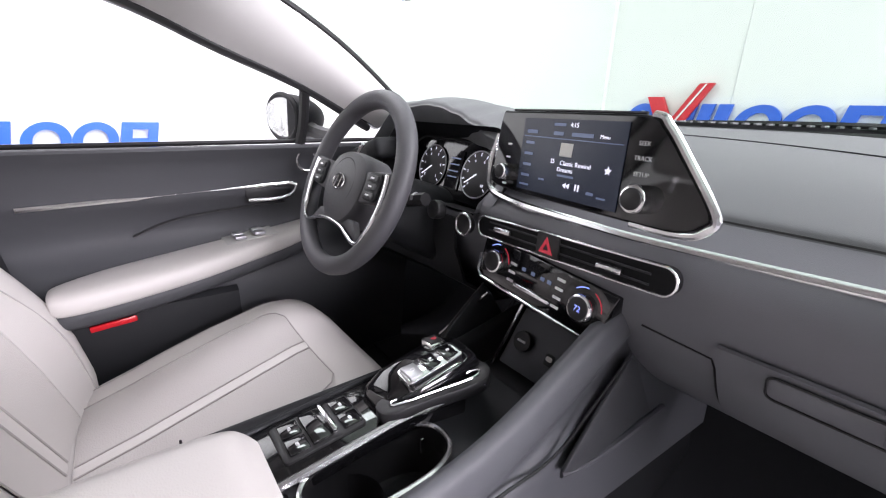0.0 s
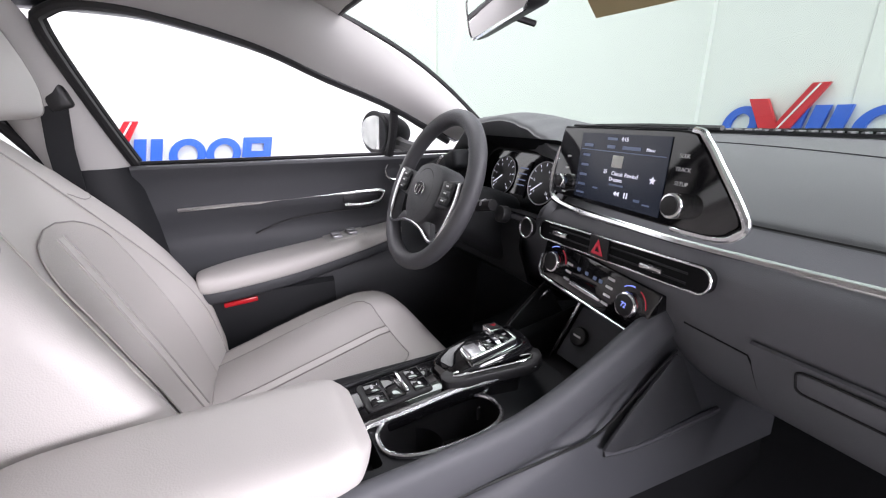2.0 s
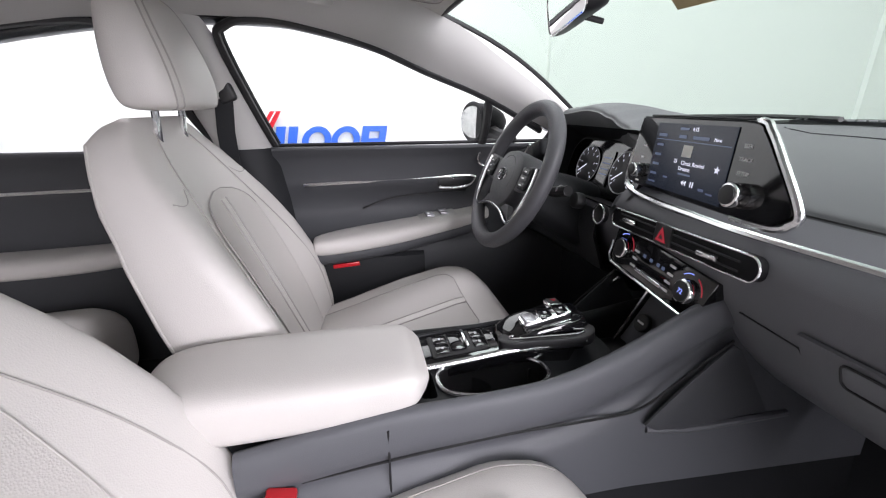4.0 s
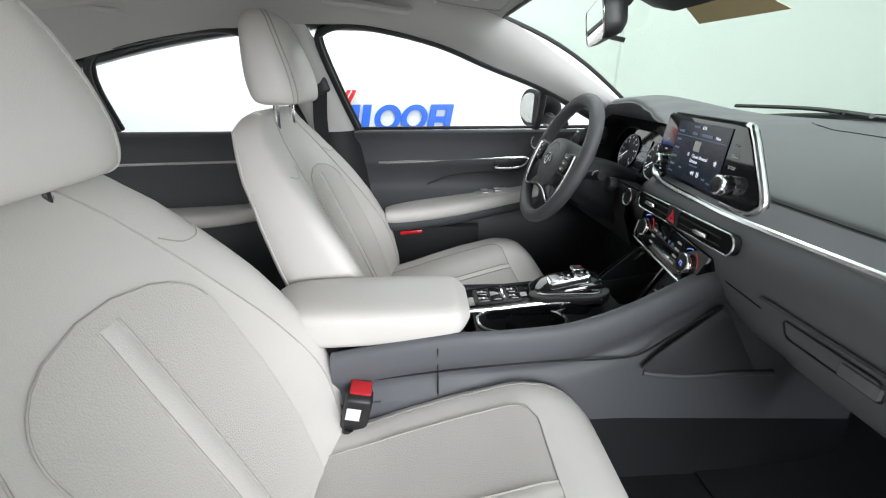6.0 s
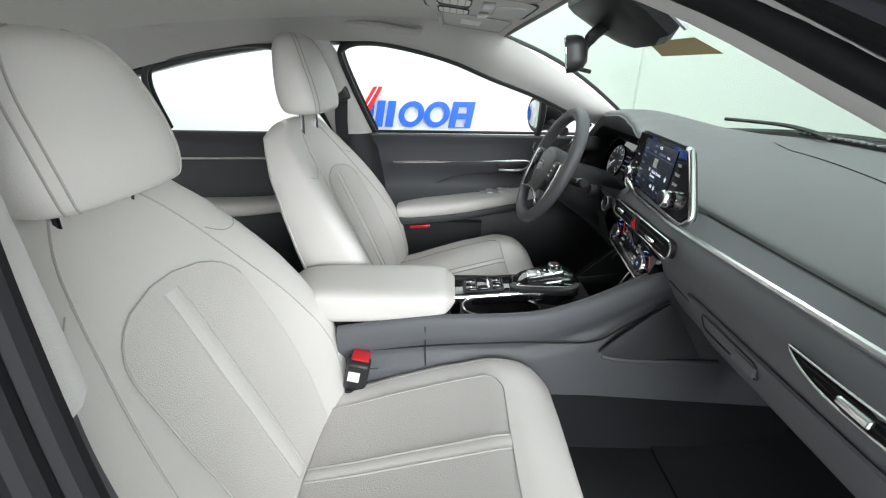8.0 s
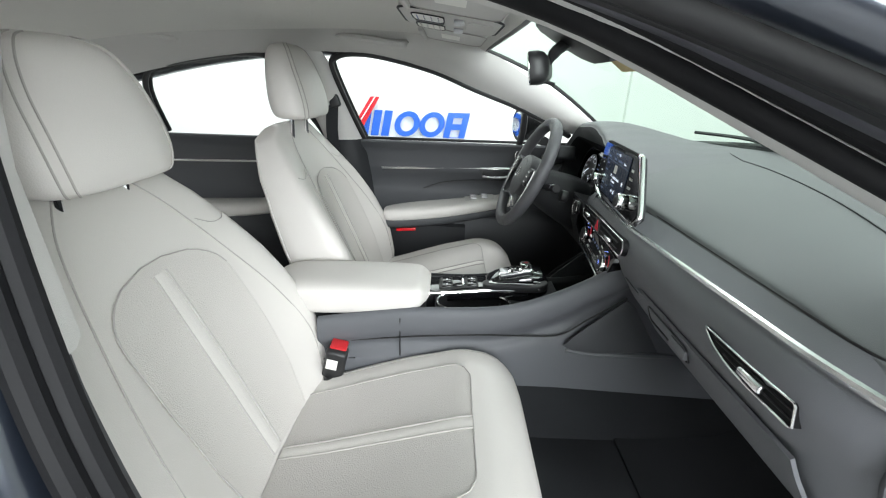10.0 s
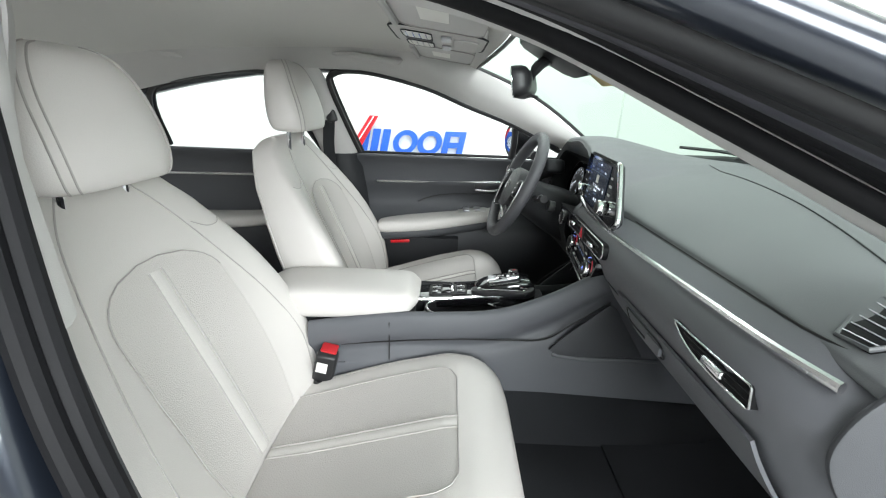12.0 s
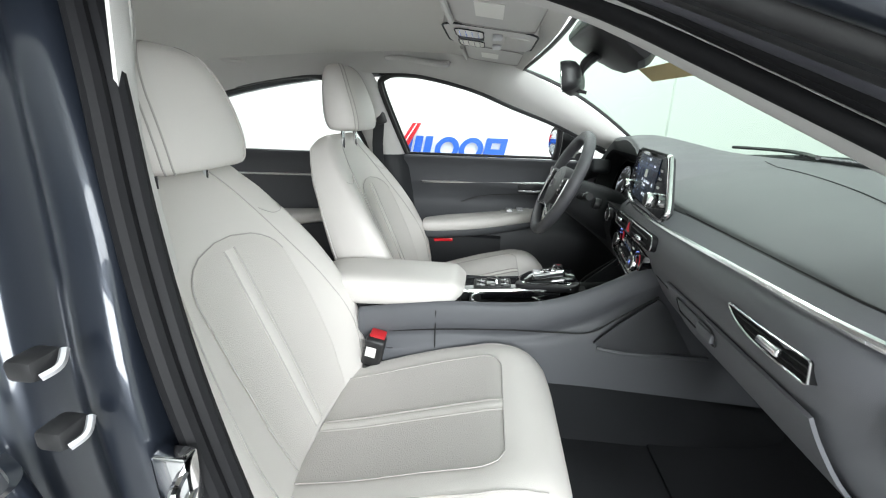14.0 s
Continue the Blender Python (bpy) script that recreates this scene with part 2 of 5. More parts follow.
cove = [(-1.7 - 1.6 * math.sin(radians(3 * i)), 2.2 + 1.5 * math.cos(radians(3 * i))) for i in range(31)]
tagged(part("wall_corner", thicken(loft([[(x, y, 0.0), (x, y, 1.9), (x, y, 3.8)] for x, y in cove]), 0.05), WALL), "rounded white corner between the hall walls", "", "", "structure")
for jx in (-0.78, 1.35):
    tagged(part("trim", box((0.006, 0.004, 3.6), (jx, 3.699, 1.9), 0.001), JOINT), "thin grey joint between wall panels", "", "", "structure")


def sign(name, m, w):
    """Plain slanted blocks and rings in blue with a red tick."""
    s = thing(name, m.translation, "blue and red raised emblem mounted on the white wall", "sign")
    h = w * 0.225
    k = 0.2

    def block(x0, x1, hole=False):
        outline = [(x0, 0), (x1, 0), (x1 + k * h, h), (x0 + k * h, h)]
        holes = []
        if hole:
            a, b = x0 + 0.3 * (x1 - x0), x0 + 0.72 * (x1 - x0)
            holes = [[(a + k * h * 0.55, h * 0.55), (b + k * h * 0.55, h * 0.55), (b + k * h * 0.8, h * 0.8), (a + k * h * 0.8, h * 0.8)],
                     [(a, -0.001 + h * 0.02), (b, h * 0.02), (b + k * h * 0.33, h * 0.33), (a + k * h * 0.33, h * 0.33)]]
        part("block", plate(outline, m, 0.03, holes), BLUE, s, "blue slanted block")

    def ring(x0, x1):
        c, rx, ry = (x0 + x1) / 2, (x1 - x0) / 2, h / 2
        o = [(c + rx * math.cos(a) + k * (ry + ry * math.sin(a)), ry + ry * math.sin(a)) for a in (2 * math.pi * i / 36 for i in range(36))]
        i = [(c + rx * 0.55 * math.cos(a) + k * (ry + ry * 0.6 * math.sin(a)), ry + ry * 0.6 * math.sin(a)) for a in (2 * math.pi * i / 36 for i in range(36))]
        part("ring", plate(o, m, 0.03, [i]), BLUE, s, "blue oval ring")

    for i in range(3):
        block(w * (0.0 + 0.096 * i), w * (0.0 + 0.096 * i + 0.07))
    ring(w * 0.30, w * 0.53)
    ring(w * 0.53, w * 0.76)
    block(w * 0.77, w * 0.97, True)
    ring(-w * 0.37, -w * 0.16)
    tick = [(-w * 0.20, h * 1.18), (-w * 0.10, h * 1.18), (-w * 0.03, h * 0.55), (w * 0.11, h * 1.52), (w * 0.19, h * 1.52), (w * 0.0, 0.02), (-w * 0.08, 0.02)]
    part("tick", plate(tick, m @ pose(0, 0, 0.02), 0.03), RED, s, "red tick shape")
    part("tick_line", tube([m @ Vector((-w * 0.035, h * 0.28, 0.025)), m @ Vector((w * 0.15, h * 1.5, 0.025))], 0.006, 6), WHITE, s, "thin white line")


sign("wall_sign", frame_on((-3.27, -0.36, 0.61), (0, 1, 0), (0, 0, 1)), 1.06)
sign("wall_sign", frame_on((-1.10, 3.67, 0.83), (1, 0, 0), (0, 0, 1)), 1.12)

# ---------------------------------------------------------------- car shell
RAIL_OUT = [(-0.62, -0.95, 1.03), (-0.575, -0.5, 1.138), (-0.545, -0.2, 1.188), (-0.535, 0.0, 1.205), (-0.533, 0.18, 1.207), (-0.54, 0.286, 1.197),
            (-0.564, 0.457, 1.158), (-0.60, 0.605, 1.103), (-0.642, 0.796, 1.037), (-0.70, 1.02, 0.945)]
RAIL_IN = [(-0.40, -0.95, 1.15), (-0.42, -0.5, 1.228), (-0.42, -0.2, 1.252), (-0.42, 0.0, 1.262), (-0.42, 0.18, 1.268), (-0.43, 0.286, 1.268),
           (-0.455, 0.457, 1.26), (-0.52, 0.63, 1.226), (-0.585, 0.85, 1.11), (-0.645, 1.07, 0.985)]


def flip(pts, s):
    return [(s * -p[0], p[1], p[2]) for p in pts]


car = thing("car_shell", (0, 0, 0), "dark blue-grey saloon car body with pale grey lined cabin", "car", kind="structure")
rail_out, rail_in = curve(RAIL_OUT, 45), curve(RAIL_IN, 45)
RAIL_DOOR = [(-0.62, -0.95, 1.06), (-0.60, -0.5, 1.168), (-0.59, -0.2, 1.215), (-0.585, 0.0, 1.23), (-0.585, 0.18, 1.235), (-0.60, 0.286, 1.228),
             (-0.625, 0.457, 1.222), (-0.648, 0.593, 1.186), (-0.651, 0.74, 1.130), (-0.70, 1.02, 1.0)]
rail_door = curve(RAIL_DOOR, 45)
for s in (-1, 1):
    rows = []
    for a, b in zip(rail_out if s < 0 else rail_door, rail_in):
        row = []
        for i in range(9):
            t = i / 8
            p = a.lerp(b, t)
            bulge = 0.022 * math.sin(math.pi * t)
            row.append((s * (-p.x - 0.9 * bulge), p.y - 0.2 * bulge, p.z + (0.35 * bulge if p.y < 0.4 else 0) - (1.3 * bulge * (s > 0) * min(max((p.y - 0.3) / 0.2, 0), 1))))
        rows.append(row)
    part("roof_rail_trim", thicken(loft(rows), 0.004), PILLAR, car, "pale grey pillar and roof edge trim")
# headliner between the two rails
rows = []
for p in [q for q in rail_in if q.y < 0.64]:
    hw = -p.x
    rows.append([(hw * u, p.y + 0.035 * (1 - u * u) * (p.y > 0.5), p.z + 0.022 * (1 - u ** 4)) for u in (-1 + i / 10 for i in range(21))])
part("headliner", thicken(loft(rows), 0.006), LINER, car, "pale grey woven headliner")
part("roof_skin", thicken(loft([[(x * 1.12, y, z + 0.05) for x, y, z in row] for row in rows]), 0.003), PAINT, car, "dark blue-grey painted roof")
# outer pillar skins, window frames and door seals
WIN_F = [(-0.728, 0.182, 0.903), (-0.655, 0.145, 1.02), (-0.566, 0.112, 1.155), (-0.546, 0.128, 1.186), (-0.538, 0.185, 1.201), (-0.541, 0.286, 1.194),
         (-0.564, 0.457, 1.156), (-0.60, 0.605, 1.101), (-0.642, 0.79, 1.036), (-0.705, 0.99, 0.94)]
WIN_R = [(-0.73, -0.62, 0.90), (-0.64, -0.60, 1.05), (-0.59, -0.54, 1.128), (-0.565, -0.41, 1.16), (-0.547, -0.22, 1.187), (-0.546, -0.11, 1.186), (-0.575, -0.07, 1.145), (-0.66, -0.02, 1.01), (-0.735, 0.03, 0.90)]
for s in (-1, 1):
    if s < 0:
        part("pillar_skin", tube(curve([(p[0] - 0.055, p[1] + 0.03, p[2] + 0.02) for p in RAIL_OUT], 40), 0.034, 12), PAINT, car, "glossy dark painted roof side and windscreen pillar")
        part("pillar_seal", tube(curve([(p[0] - 0.022, p[1] + 0.012, p[2] + 0.008) for p in RAIL_OUT], 40), 0.014, 10), RUBBER, car, "black rubber door seal")
    # middle pillar: pale upper trim, dark lower trim, seal, painted outer skin
    up = [(-0.728, 0.172, 0.895), (-0.66, 0.142, 1.01), (-0.575, 0.105, 1.15), (-0.54, 0.08, 1.205)]
    back = [(-0.73, 0.02, 0.895), (-0.66, 0.0, 1.01), (-0.585, -0.03, 1.14), (-0.54, -0.08, 1.20)]
    rows = []
    for a, b in zip(curve(up, 12), curve(back, 12)):
        row = []
        for i in range(9):
            t = i / 8
            p = a.lerp(b, t)
            row.append((s * (-p.x - 0.045 * math.sin(math.pi * t) ** 0.6 + 0.01), p.y, p.z))
        rows.append(row)
    part("middle_pillar_trim", thicken(loft(rows), 0.004), PILLAR, car, "pale grey upper pillar trim")
    rows = []
    for z, y0, y1, x in ((0.90, 0.175, 0.015, 0.728), (0.75, 0.20, 0.0, 0.735), (0.55, 0.225, -0.02, 0.735), (0.30, 0.26, -0.05, 0.73)):
        rows.append([(s * (x + 0.012 - 0.05 * math.sin(math.pi * i / 8) ** 0.6), y0 + (y1 - y0) * i / 8, z) for i in range(9)])
    part("lower_pillar_trim", thicken(loft(rows), 0.004), DARK, car, "dark grey lower pillar trim")

# open passenger doorway: seals, flange and painted skin of the windscreen pillar
FLANGE = [(0.66, -0.95, 1.10), (0.69, -0.5, 1.19), (0.69, 0.0, 1.24), (0.70, 0.286, 1.245), (0.725, 0.457, 1.213), (0.745, 0.60, 1.167), (0.752, 0.74, 1.122), (0.80, 1.02, 1.015)]
line_a = curve(flip(RAIL_DOOR, 1), 45)
line_b = curve(FLANGE, 45)
line_in = curve(flip(RAIL_IN, 1), 45)
line_b = [line_b[round(i * (len(line_b) - 1) / (len(line_a) - 1))] for i in range(len(line_a))]
part("inner_seal", tube([p.lerp(q, 0.16) + Vector((0, -0.004, -0.010)) for p, q in zip(line_a, line_in)], 0.014, 12), RUBBER, car, "black rubber door seal")
for f, r, mt, nm, lb in ((0.10, 0.016, RUBBER, "seal_rib", "black rubber door seal"), (0.30, 0.017, RUBBER, "door_seal", "soft black rubber door seal"), (0.54, 0.017, FLANGE_PAINT, "door_flange", "dull grey painted door flange"),
                         (0.72, 0.015, BLACK, "flange_groove", "black flange groove"), (0.88, 0.014, DARK, "flange_lip", "dark flange lip"), (1.02, 0.014, BLACK, "outer_seal", "black outer seal")):
    part(nm, tube([p.lerp(q, f) + Vector((0, 0, 0.012)) for p, q in zip(line_a, line_b)], r, 12), mt, car, lb)
part("pillar_skin", tube(curve([(x + 0.030, y, z + 0.024) for x, y, z in FLANGE], 60), 0.018, 16), PAINT, car, "glossy painted windscreen pillar")
part("pillar_core", thicken(loft([[p.lerp(q, f) + Vector((0, 0.01, 0.014)) for f in (0.0, 0.5, 1.1)] for p, q in zip(line_a, line_b)]), 0.006), BLACK, car, "black inner pillar panel")
# seal and painted skin of the middle pillar
SEAL = [(0.60, 0.08, 1.215), (0.655, 0.138, 1.10), (0.70, 0.183, 0.97), (0.738, 0.229, 0.85), (0.752, 0.262, 0.74), (0.755, 0.298, 0.60), (0.755, 0.340, 0.45), (0.745, 0.39, 0.33), (0.735, 0.48, 0.29), (0.735, 1.0, 0.29), (0.74, 1.12, 0.36), (0.75, 1.15, 0.6), (0.745, 1.12, 0.85)]
part("door_seal", tube(curve(SEAL, 60), 0.012, 10), RUBBER, car, "black rubber door seal")
part("seal_rib", tube(curve([(x + 0.018, y - 0.008, z + 0.004) for x, y, z in SEAL], 60), 0.012, 10), RUBBER, car, "black rubber seal rib")
part("pillar_flange", thicken(loft([[(x, y, z), (x + 0.02, y + 0.012, z), (x + 0.045, y + 0.018, z)] for x, y, z in ((0.565, 0.098, 1.23), (0.60, 0.124, 1.18), (0.635, 0.142, 1.04), (0.668, 0.185, 0.893))]), 0.004), PILLAR, car, "pale grey edge of the pillar trim")
part("pillar_lower_trim", thicken(loft([[(x - 0.05, y - 0.09, z), (x - 0.044, y - 0.04, z), (x - 0.03, y - 0.014, z), (x - 0.004, y - 0.004, z)] for x, y, z in curve([(0.716, 0.202, 0.893), (0.738, 0.229, 0.85), (0.752, 0.262, 0.74), (0.755, 0.298, 0.60), (0.755, 0.340, 0.45), (0.745, 0.39, 0.33)], 20)]), 0.004), DOOR, car, "dark lower pillar trim")
rows = []
for z, y, x in ((1.20, 0.03, 0.63), (1.10, 0.09, 0.685), (0.95, 0.145, 0.745), (0.80, 0.18, 0.785), (0.62, 0.215, 0.80), (0.45, 0.25, 0.80), (0.28, 0.31, 0.79)):
    y += 0.024 * min(max((1.22 - z) / 0.3, 0.4), 1)
    rows.append([(x - 0.035, y + 0.012, z), (x - 0.022, y + 0.012, z), (x - 0.005, y + 0.010, z), (x + 0.004, y + 0.0, z), (x + 0.006, y - 0.03, z), (x - 0.01, y - 0.06, z), (x - 0.012, y - 0.12, z), (x + 0.01, y - 0.14, z), (x + 0.012, y - 0.2, z)])
rows = [[Vector(p) for p in r] for r in rows]
fine = list(zip(*[curve([r[i] for r in rows], 24) for i in range(9)]))
part("pillar_paint", thicken(loft([curve(r, 32) for r in fine]), 0.003), PAINT, car, "glossy dark blue-grey painted middle pillar")
part("sill", tube(curve([(0.77, -0.2, 0.27), (0.765, 0.5, 0.27), (0.77, 1.2, 0.27)], 10), 0.06, 14), PAINT, car, "dark painted door sill")
part("striker", tube(curve([(0.795, 0.262, 0.745), (0.825, 0.272, 0.745), (0.827, 0.275, 0.72), (0.795, 0.265, 0.72)], 12), 0.005, 8), BRIGHT, car, "chrome door striker loop")
part("striker_plate", box((0.02, 0.035, 0.06), (0.795, 0.252, 0.732), 0.004), BRIGHT, car, "chrome striker plate")

# floor pan, side walls, fire wall
part("floor_pan", box((1.5, 2.6, 0.03), (0, 0.1, 0.25), 0.005), CARPET, car, "black carpeted car floor")
wall_line = curve([(0.98, 0.262, 0), (1.12, 0.268, 0), (1.30, 0.30, 0), (1.42, 0.45, 0), (1.46, 0.62, 0), (1.46, 0.92, 0)], 14)
part("fire_wall", thicken(loft([[(x, p.x, p.y) for x in (-0.74, 0, 0.74)] for p in wall_line]), 0.01), CARPET, car, "black carpeted foot wall")
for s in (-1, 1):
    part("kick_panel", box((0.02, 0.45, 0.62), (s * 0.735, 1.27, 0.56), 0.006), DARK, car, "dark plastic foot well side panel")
part("rear_wall", box((1.5, 0.03, 1.0), (0, -1.25, 0.70), 0.01), DARK, car, "dark rear bulkhead")
part("hood", thicken(loft([[(x, y, 0.86 - 0.10 * (x / 0.8) ** 2 - (y - 1.5) * 0.16) for x in (-0.8 + 0.1 * i for i in range(17))] for y in (1.5, 1.7, 2.0, 2.4)]), 0.01), PAINT, car, "dark painted bonnet")
part("cowl", tube(curve([(-0.62, 1.30, 0.93), (-0.3, 1.47, 0.962), (0, 1.51, 0.968), (0.3, 1.47, 0.962), (0.62, 1.30, 0.93)], 24), 0.02, 8), BLACK, car, "black cowl below the windscreen")
for x0 in (-0.35, 0.18):
    part("wiper", tube(curve([(x0 - 0.22, 1.40, 0.985), (x0, 1.44, 0.99), (x0 + 0.25, 1.36, 0.99)], 12), 0.006, 6), BLACK, car, "black wiper arm")

# glass
shield_top = [(-0.52, 0.63, 1.228), (-0.26, 0.665, 1.247), (0, 0.675, 1.252), (0.26, 0.665, 1.247), (0.52, 0.63, 1.228)]
shield_low = [(-0.645, 1.09, 0.985), (-0.4, 1.36, 0.965), (0, 1.47, 0.96), (0.4, 1.36, 0.965), (0.645, 1.09, 0.985)]
rows = [[a.lerp(b, t) + Vector((0, 0, 0.03 * math.sin(math.pi * t))) for a, b in zip(curve(shield_top, 20), curve(shield_low, 20))] for t in (i / 10 for i in range(11))]
SHIELD_ROWS = rows
ws = tagged(part("windscreen", loft(rows), SHIELD), "green-tinted curved windscreen", "window", "", "structure")
ws.visible_shadow = False
part("header_seal", tube([p + Vector((0, 0.002, -0.004)) for p in curve(shield_top, 20)], 0.006, 6), BLACK, ws, "black edge of the windscreen")
for s in (0, -1):
    part("side_seal", tube([r[s] - Vector((0, 0, 0.003)) for r in rows], 0.006, 6), BLACK, ws, "black edge of the windscreen")
for name, win in (("window_1", WIN_F), ("window_2", WIN_R)):
    pts = curve(win, 40)
    bm = bmesh.new()
    bm.faces.new([bm.verts.new(p - Vector((0.012, 0, 0))) for p in pts])
    g = tagged(part(name, bm, PANE), "clear side window glass", "window", "", "structure")
    g.visible_shadow = False
    part("window_frame", tube(pts, 0.010, 8, closed=False), BLACK, g, "black window frame")
    part("frame_lip", tube([p + Vector((-0.02, 0, 0.006)) for p in pts], 0.012, 8), RUBBER, g, "black rubber lip")
# sticker behind the glass
part("windscreen_sticker", plate([(-0.092, -0.025), (0.090, -0.025), (0.066, 0.025), (-0.082, 0.025)], frame_on((0.040, 0.900, 1.170), (1, 0.12, 0), (0, -0.86, 0.5)), 0.0006), TAN, ws, "tan paper sticker on the windscreen")

# ---------------------------------------------------------------- doors


def door_panel(parent, y0, y1, fr, mat, rows_tab):
    rows = []
    ys = [y0 + (y1 - y0) * i / 20 for i in range(21)]
    for y in ys:
        rows.append(curve([(x + fr * (y - y0), y, z) for x, z in rows_tab(y)], 40))
    return part("panel", thicken(loft(rows), 0.006), mat, parent, "dark grey moulded door trim")


def front_tab(y):
    dip = 0.010 * math.sin(min(max((y - 0.2) / 0.7, 0), 1) * math.pi)
    return [(-0.745, 0.885), (-0.722, 0.902), (-0.712, 0.893), (-0.735, 0.86), (-0.748, 0.81), (-0.752, 0.78), (-0.765 - dip, 0.74), (-0.77 - dip, 0.69), (-0.74, 0.645), (-0.69, 0.615), (-0.672, 0.56), (-0.675, 0.45), (-0.70, 0.24)]


d1 = thing("front_door", (-0.74, 0.6, 0.3), "closed dark grey front door with silver strip and pale armrest", "car door")
door_panel(d1, 0.17, 1.08, 0.02, DOOR, front_tab)
part("chrome_strip", tube(curve([(-0.748, 0.245, 0.785), (-0.750, 0.45, 0.790), (-0.745, 0.66, 0.797), (-0.738, 0.78, 0.80)], 20), 0.0065, 8), CHROME, d1, "satin silver trim strip")
hd = part("door_handle", tube(curve([(-0.728, 0.665, 0.766), (-0.722, 0.72, 0.764), (-0.720, 0.765, 0.772), (-0.724, 0.785, 0.795), (-0.732, 0.77, 0.801)], 20), 0.0045, 8), CHROME, d1, "silver inner door handle")
part("handle_cup", box((0.006, 0.115, 0.03), (-0.742, 0.72, 0.781), 0.003), BLACK, hd, "black recess behind the handle")
rows = []
for y, z, x0, x1, h in ((0.268, 0.637, -0.665, -0.630, 0.012), (0.28, 0.642, -0.70, -0.607, 0.024), (0.36, 0.649, -0.745, -0.607, 0.028), (0.50, 0.662, -0.765, -0.618, 0.028), (0.62, 0.676, -0.765, -0.635, 0.026), (0.74, 0.690, -0.765, -0.655, 0.022), (0.82, 0.70, -0.765, -0.68, 0.018)):
    c, hw = (x0 + x1) / 2, (x1 - x0) / 2
    rows.append([(c + hw * sp(math.cos(a), 0.6), y, z - h + h * sp(math.sin(a), 0.6)) for a in (2 * math.pi * i / 24 for i in range(24))])
rows = list(zip(*[curve([r[i] for r in rows], 24) for i in range(24)]))
part("armrest", loft(rows, True, True), LEATHER, d1, "pale leather armrest")
rows = [[(x - 0.006, y, z - 0.03) for x, y, z in r] for r in rows]
part("armrest_base", loft(rows, True, True), DOOR, d1, "dark armrest base")
for i in range(4):
    sw = part("window_switch", box((0.022, 0.026, 0.008), (-0.70 - 0.03 * (i % 2), 0.63 + 0.045 * (i // 2), 0.682 + 0.006 * (i // 2)), 0.002), SILVER, d1, "grey window switch")
part("switch_panel", box((0.075, 0.12, 0.004), (-0.715, 0.655, 0.679), 0.002, 2, pose(0, 0, 0, 7)), PILLAR, d1, "grey switch panel")
part("door_pocket", thicken(loft([curve([(x, y, z - 0.02 * math.sin((y - 0.2) * 4)) for y in (0.2, 0.35, 0.5, 0.57, 0.60)], 20) for x, z in ((-0.655, 0.30), (-0.635, 0.45), (-0.640, 0.59), (-0.655, 0.60))]), 0.008), DARK, d1, "dark door pocket")
part("reflector", box((0.008, 0.080, 0.013), (-0.632, 0.358, 0.557), 0.003, 2, pose(0, 0, 0, 4)), REDLAMP, d1, "red door reflector")
part("crease", tube(curve([(-0.762, 0.42, 0.70), (-0.764, 0.5, 0.728), (-0.760, 0.62, 0.742), (-0.752, 0.76, 0.748)], 16), 0.0028, 6), BLACK, d1, "dark crease in the trim")
part("tweeter_ring", tube([(-0.715, 0.815 + 0.026 * math.cos(a), 0.858 + 0.026 * math.sin(a)) for a in (2 * math.pi * i / 24 for i in range(24))], 0.004, 8, True), CHROME, d1, "silver tweeter ring")
part("quarter_frame", tube(curve([(-0.715, 0.80, 0.90), (-0.69, 0.805, 0.96), (-0.655, 0.80, 1.028)], 10), 0.013, 8), BLACK, d1, "black upright of the quarter window")
part("belt_seal", tube([(-0.738, 0.17, 0.905), (-0.725, 1.05, 0.908)], 0.006, 6), BLACK, d1, "black belt seal")
# outside mirror
mi = thing("wing_mirror", (-0.93, 0.86, 0.9), "black wing mirror on the front door", "mirror")
rows = []
for t in (i / 8 for i in range(9)):
    sc = math.sqrt(max(1 - (t * 0.95) ** 2, 0.0))
    rows.append([(-0.915 + 0.105 * sp(math.cos(a), 0.8) * sc, 0.83 + 0.10 * t + 0.01 * math.cos(a), 0.96 + 0.066 * sp(math.sin(a), 0.8) * sc) for a in (2 * math.pi * i / 28 for i in range(28))])
part("housing", loft(rows, True, True), RUBBER, mi, "black mirror housing")
part("housing_rim", tube([(-0.915 + 0.101 * math.cos(a), 0.826 + 0.01 * math.cos(a), 0.96 + 0.063 * math.sin(a)) for a in (2 * math.pi * i / 28 for i in range(28))], 0.008, 8, True), RUBBER, mi, "black mirror rim")
part("mirror_glass", loft([[(-0.915 + 0.097 * k * math.cos(a), 0.827 + 0.020 * k * math.cos(a), 0.96 + 0.060 * k * math.sin(a)) for a in (2 * math.pi * i / 28 for i in range(28))] for k in (1.0, 0.5, 0.02)], True, True), MIRROR, mi, "mirror glass")
part("mirror_foot", tube(curve([(-0.83, 0.87, 0.93), (-0.78, 0.89, 0.92), (-0.72, 0.90, 0.915)], 8), [0.03, 0.024, 0.02], 8), BLACK, mi, "black mirror foot")


def rear_tab(y):
    return [(-0.745, 0.88), (-0.722, 0.90), (-0.712, 0.89), (-0.737, 0.85), (-0.75, 0.80), (-0.765, 0.74), (-0.765, 0.68), (-0.74, 0.63), (-0.69, 0.60), (-0.68, 0.5), (-0.70, 0.24)]


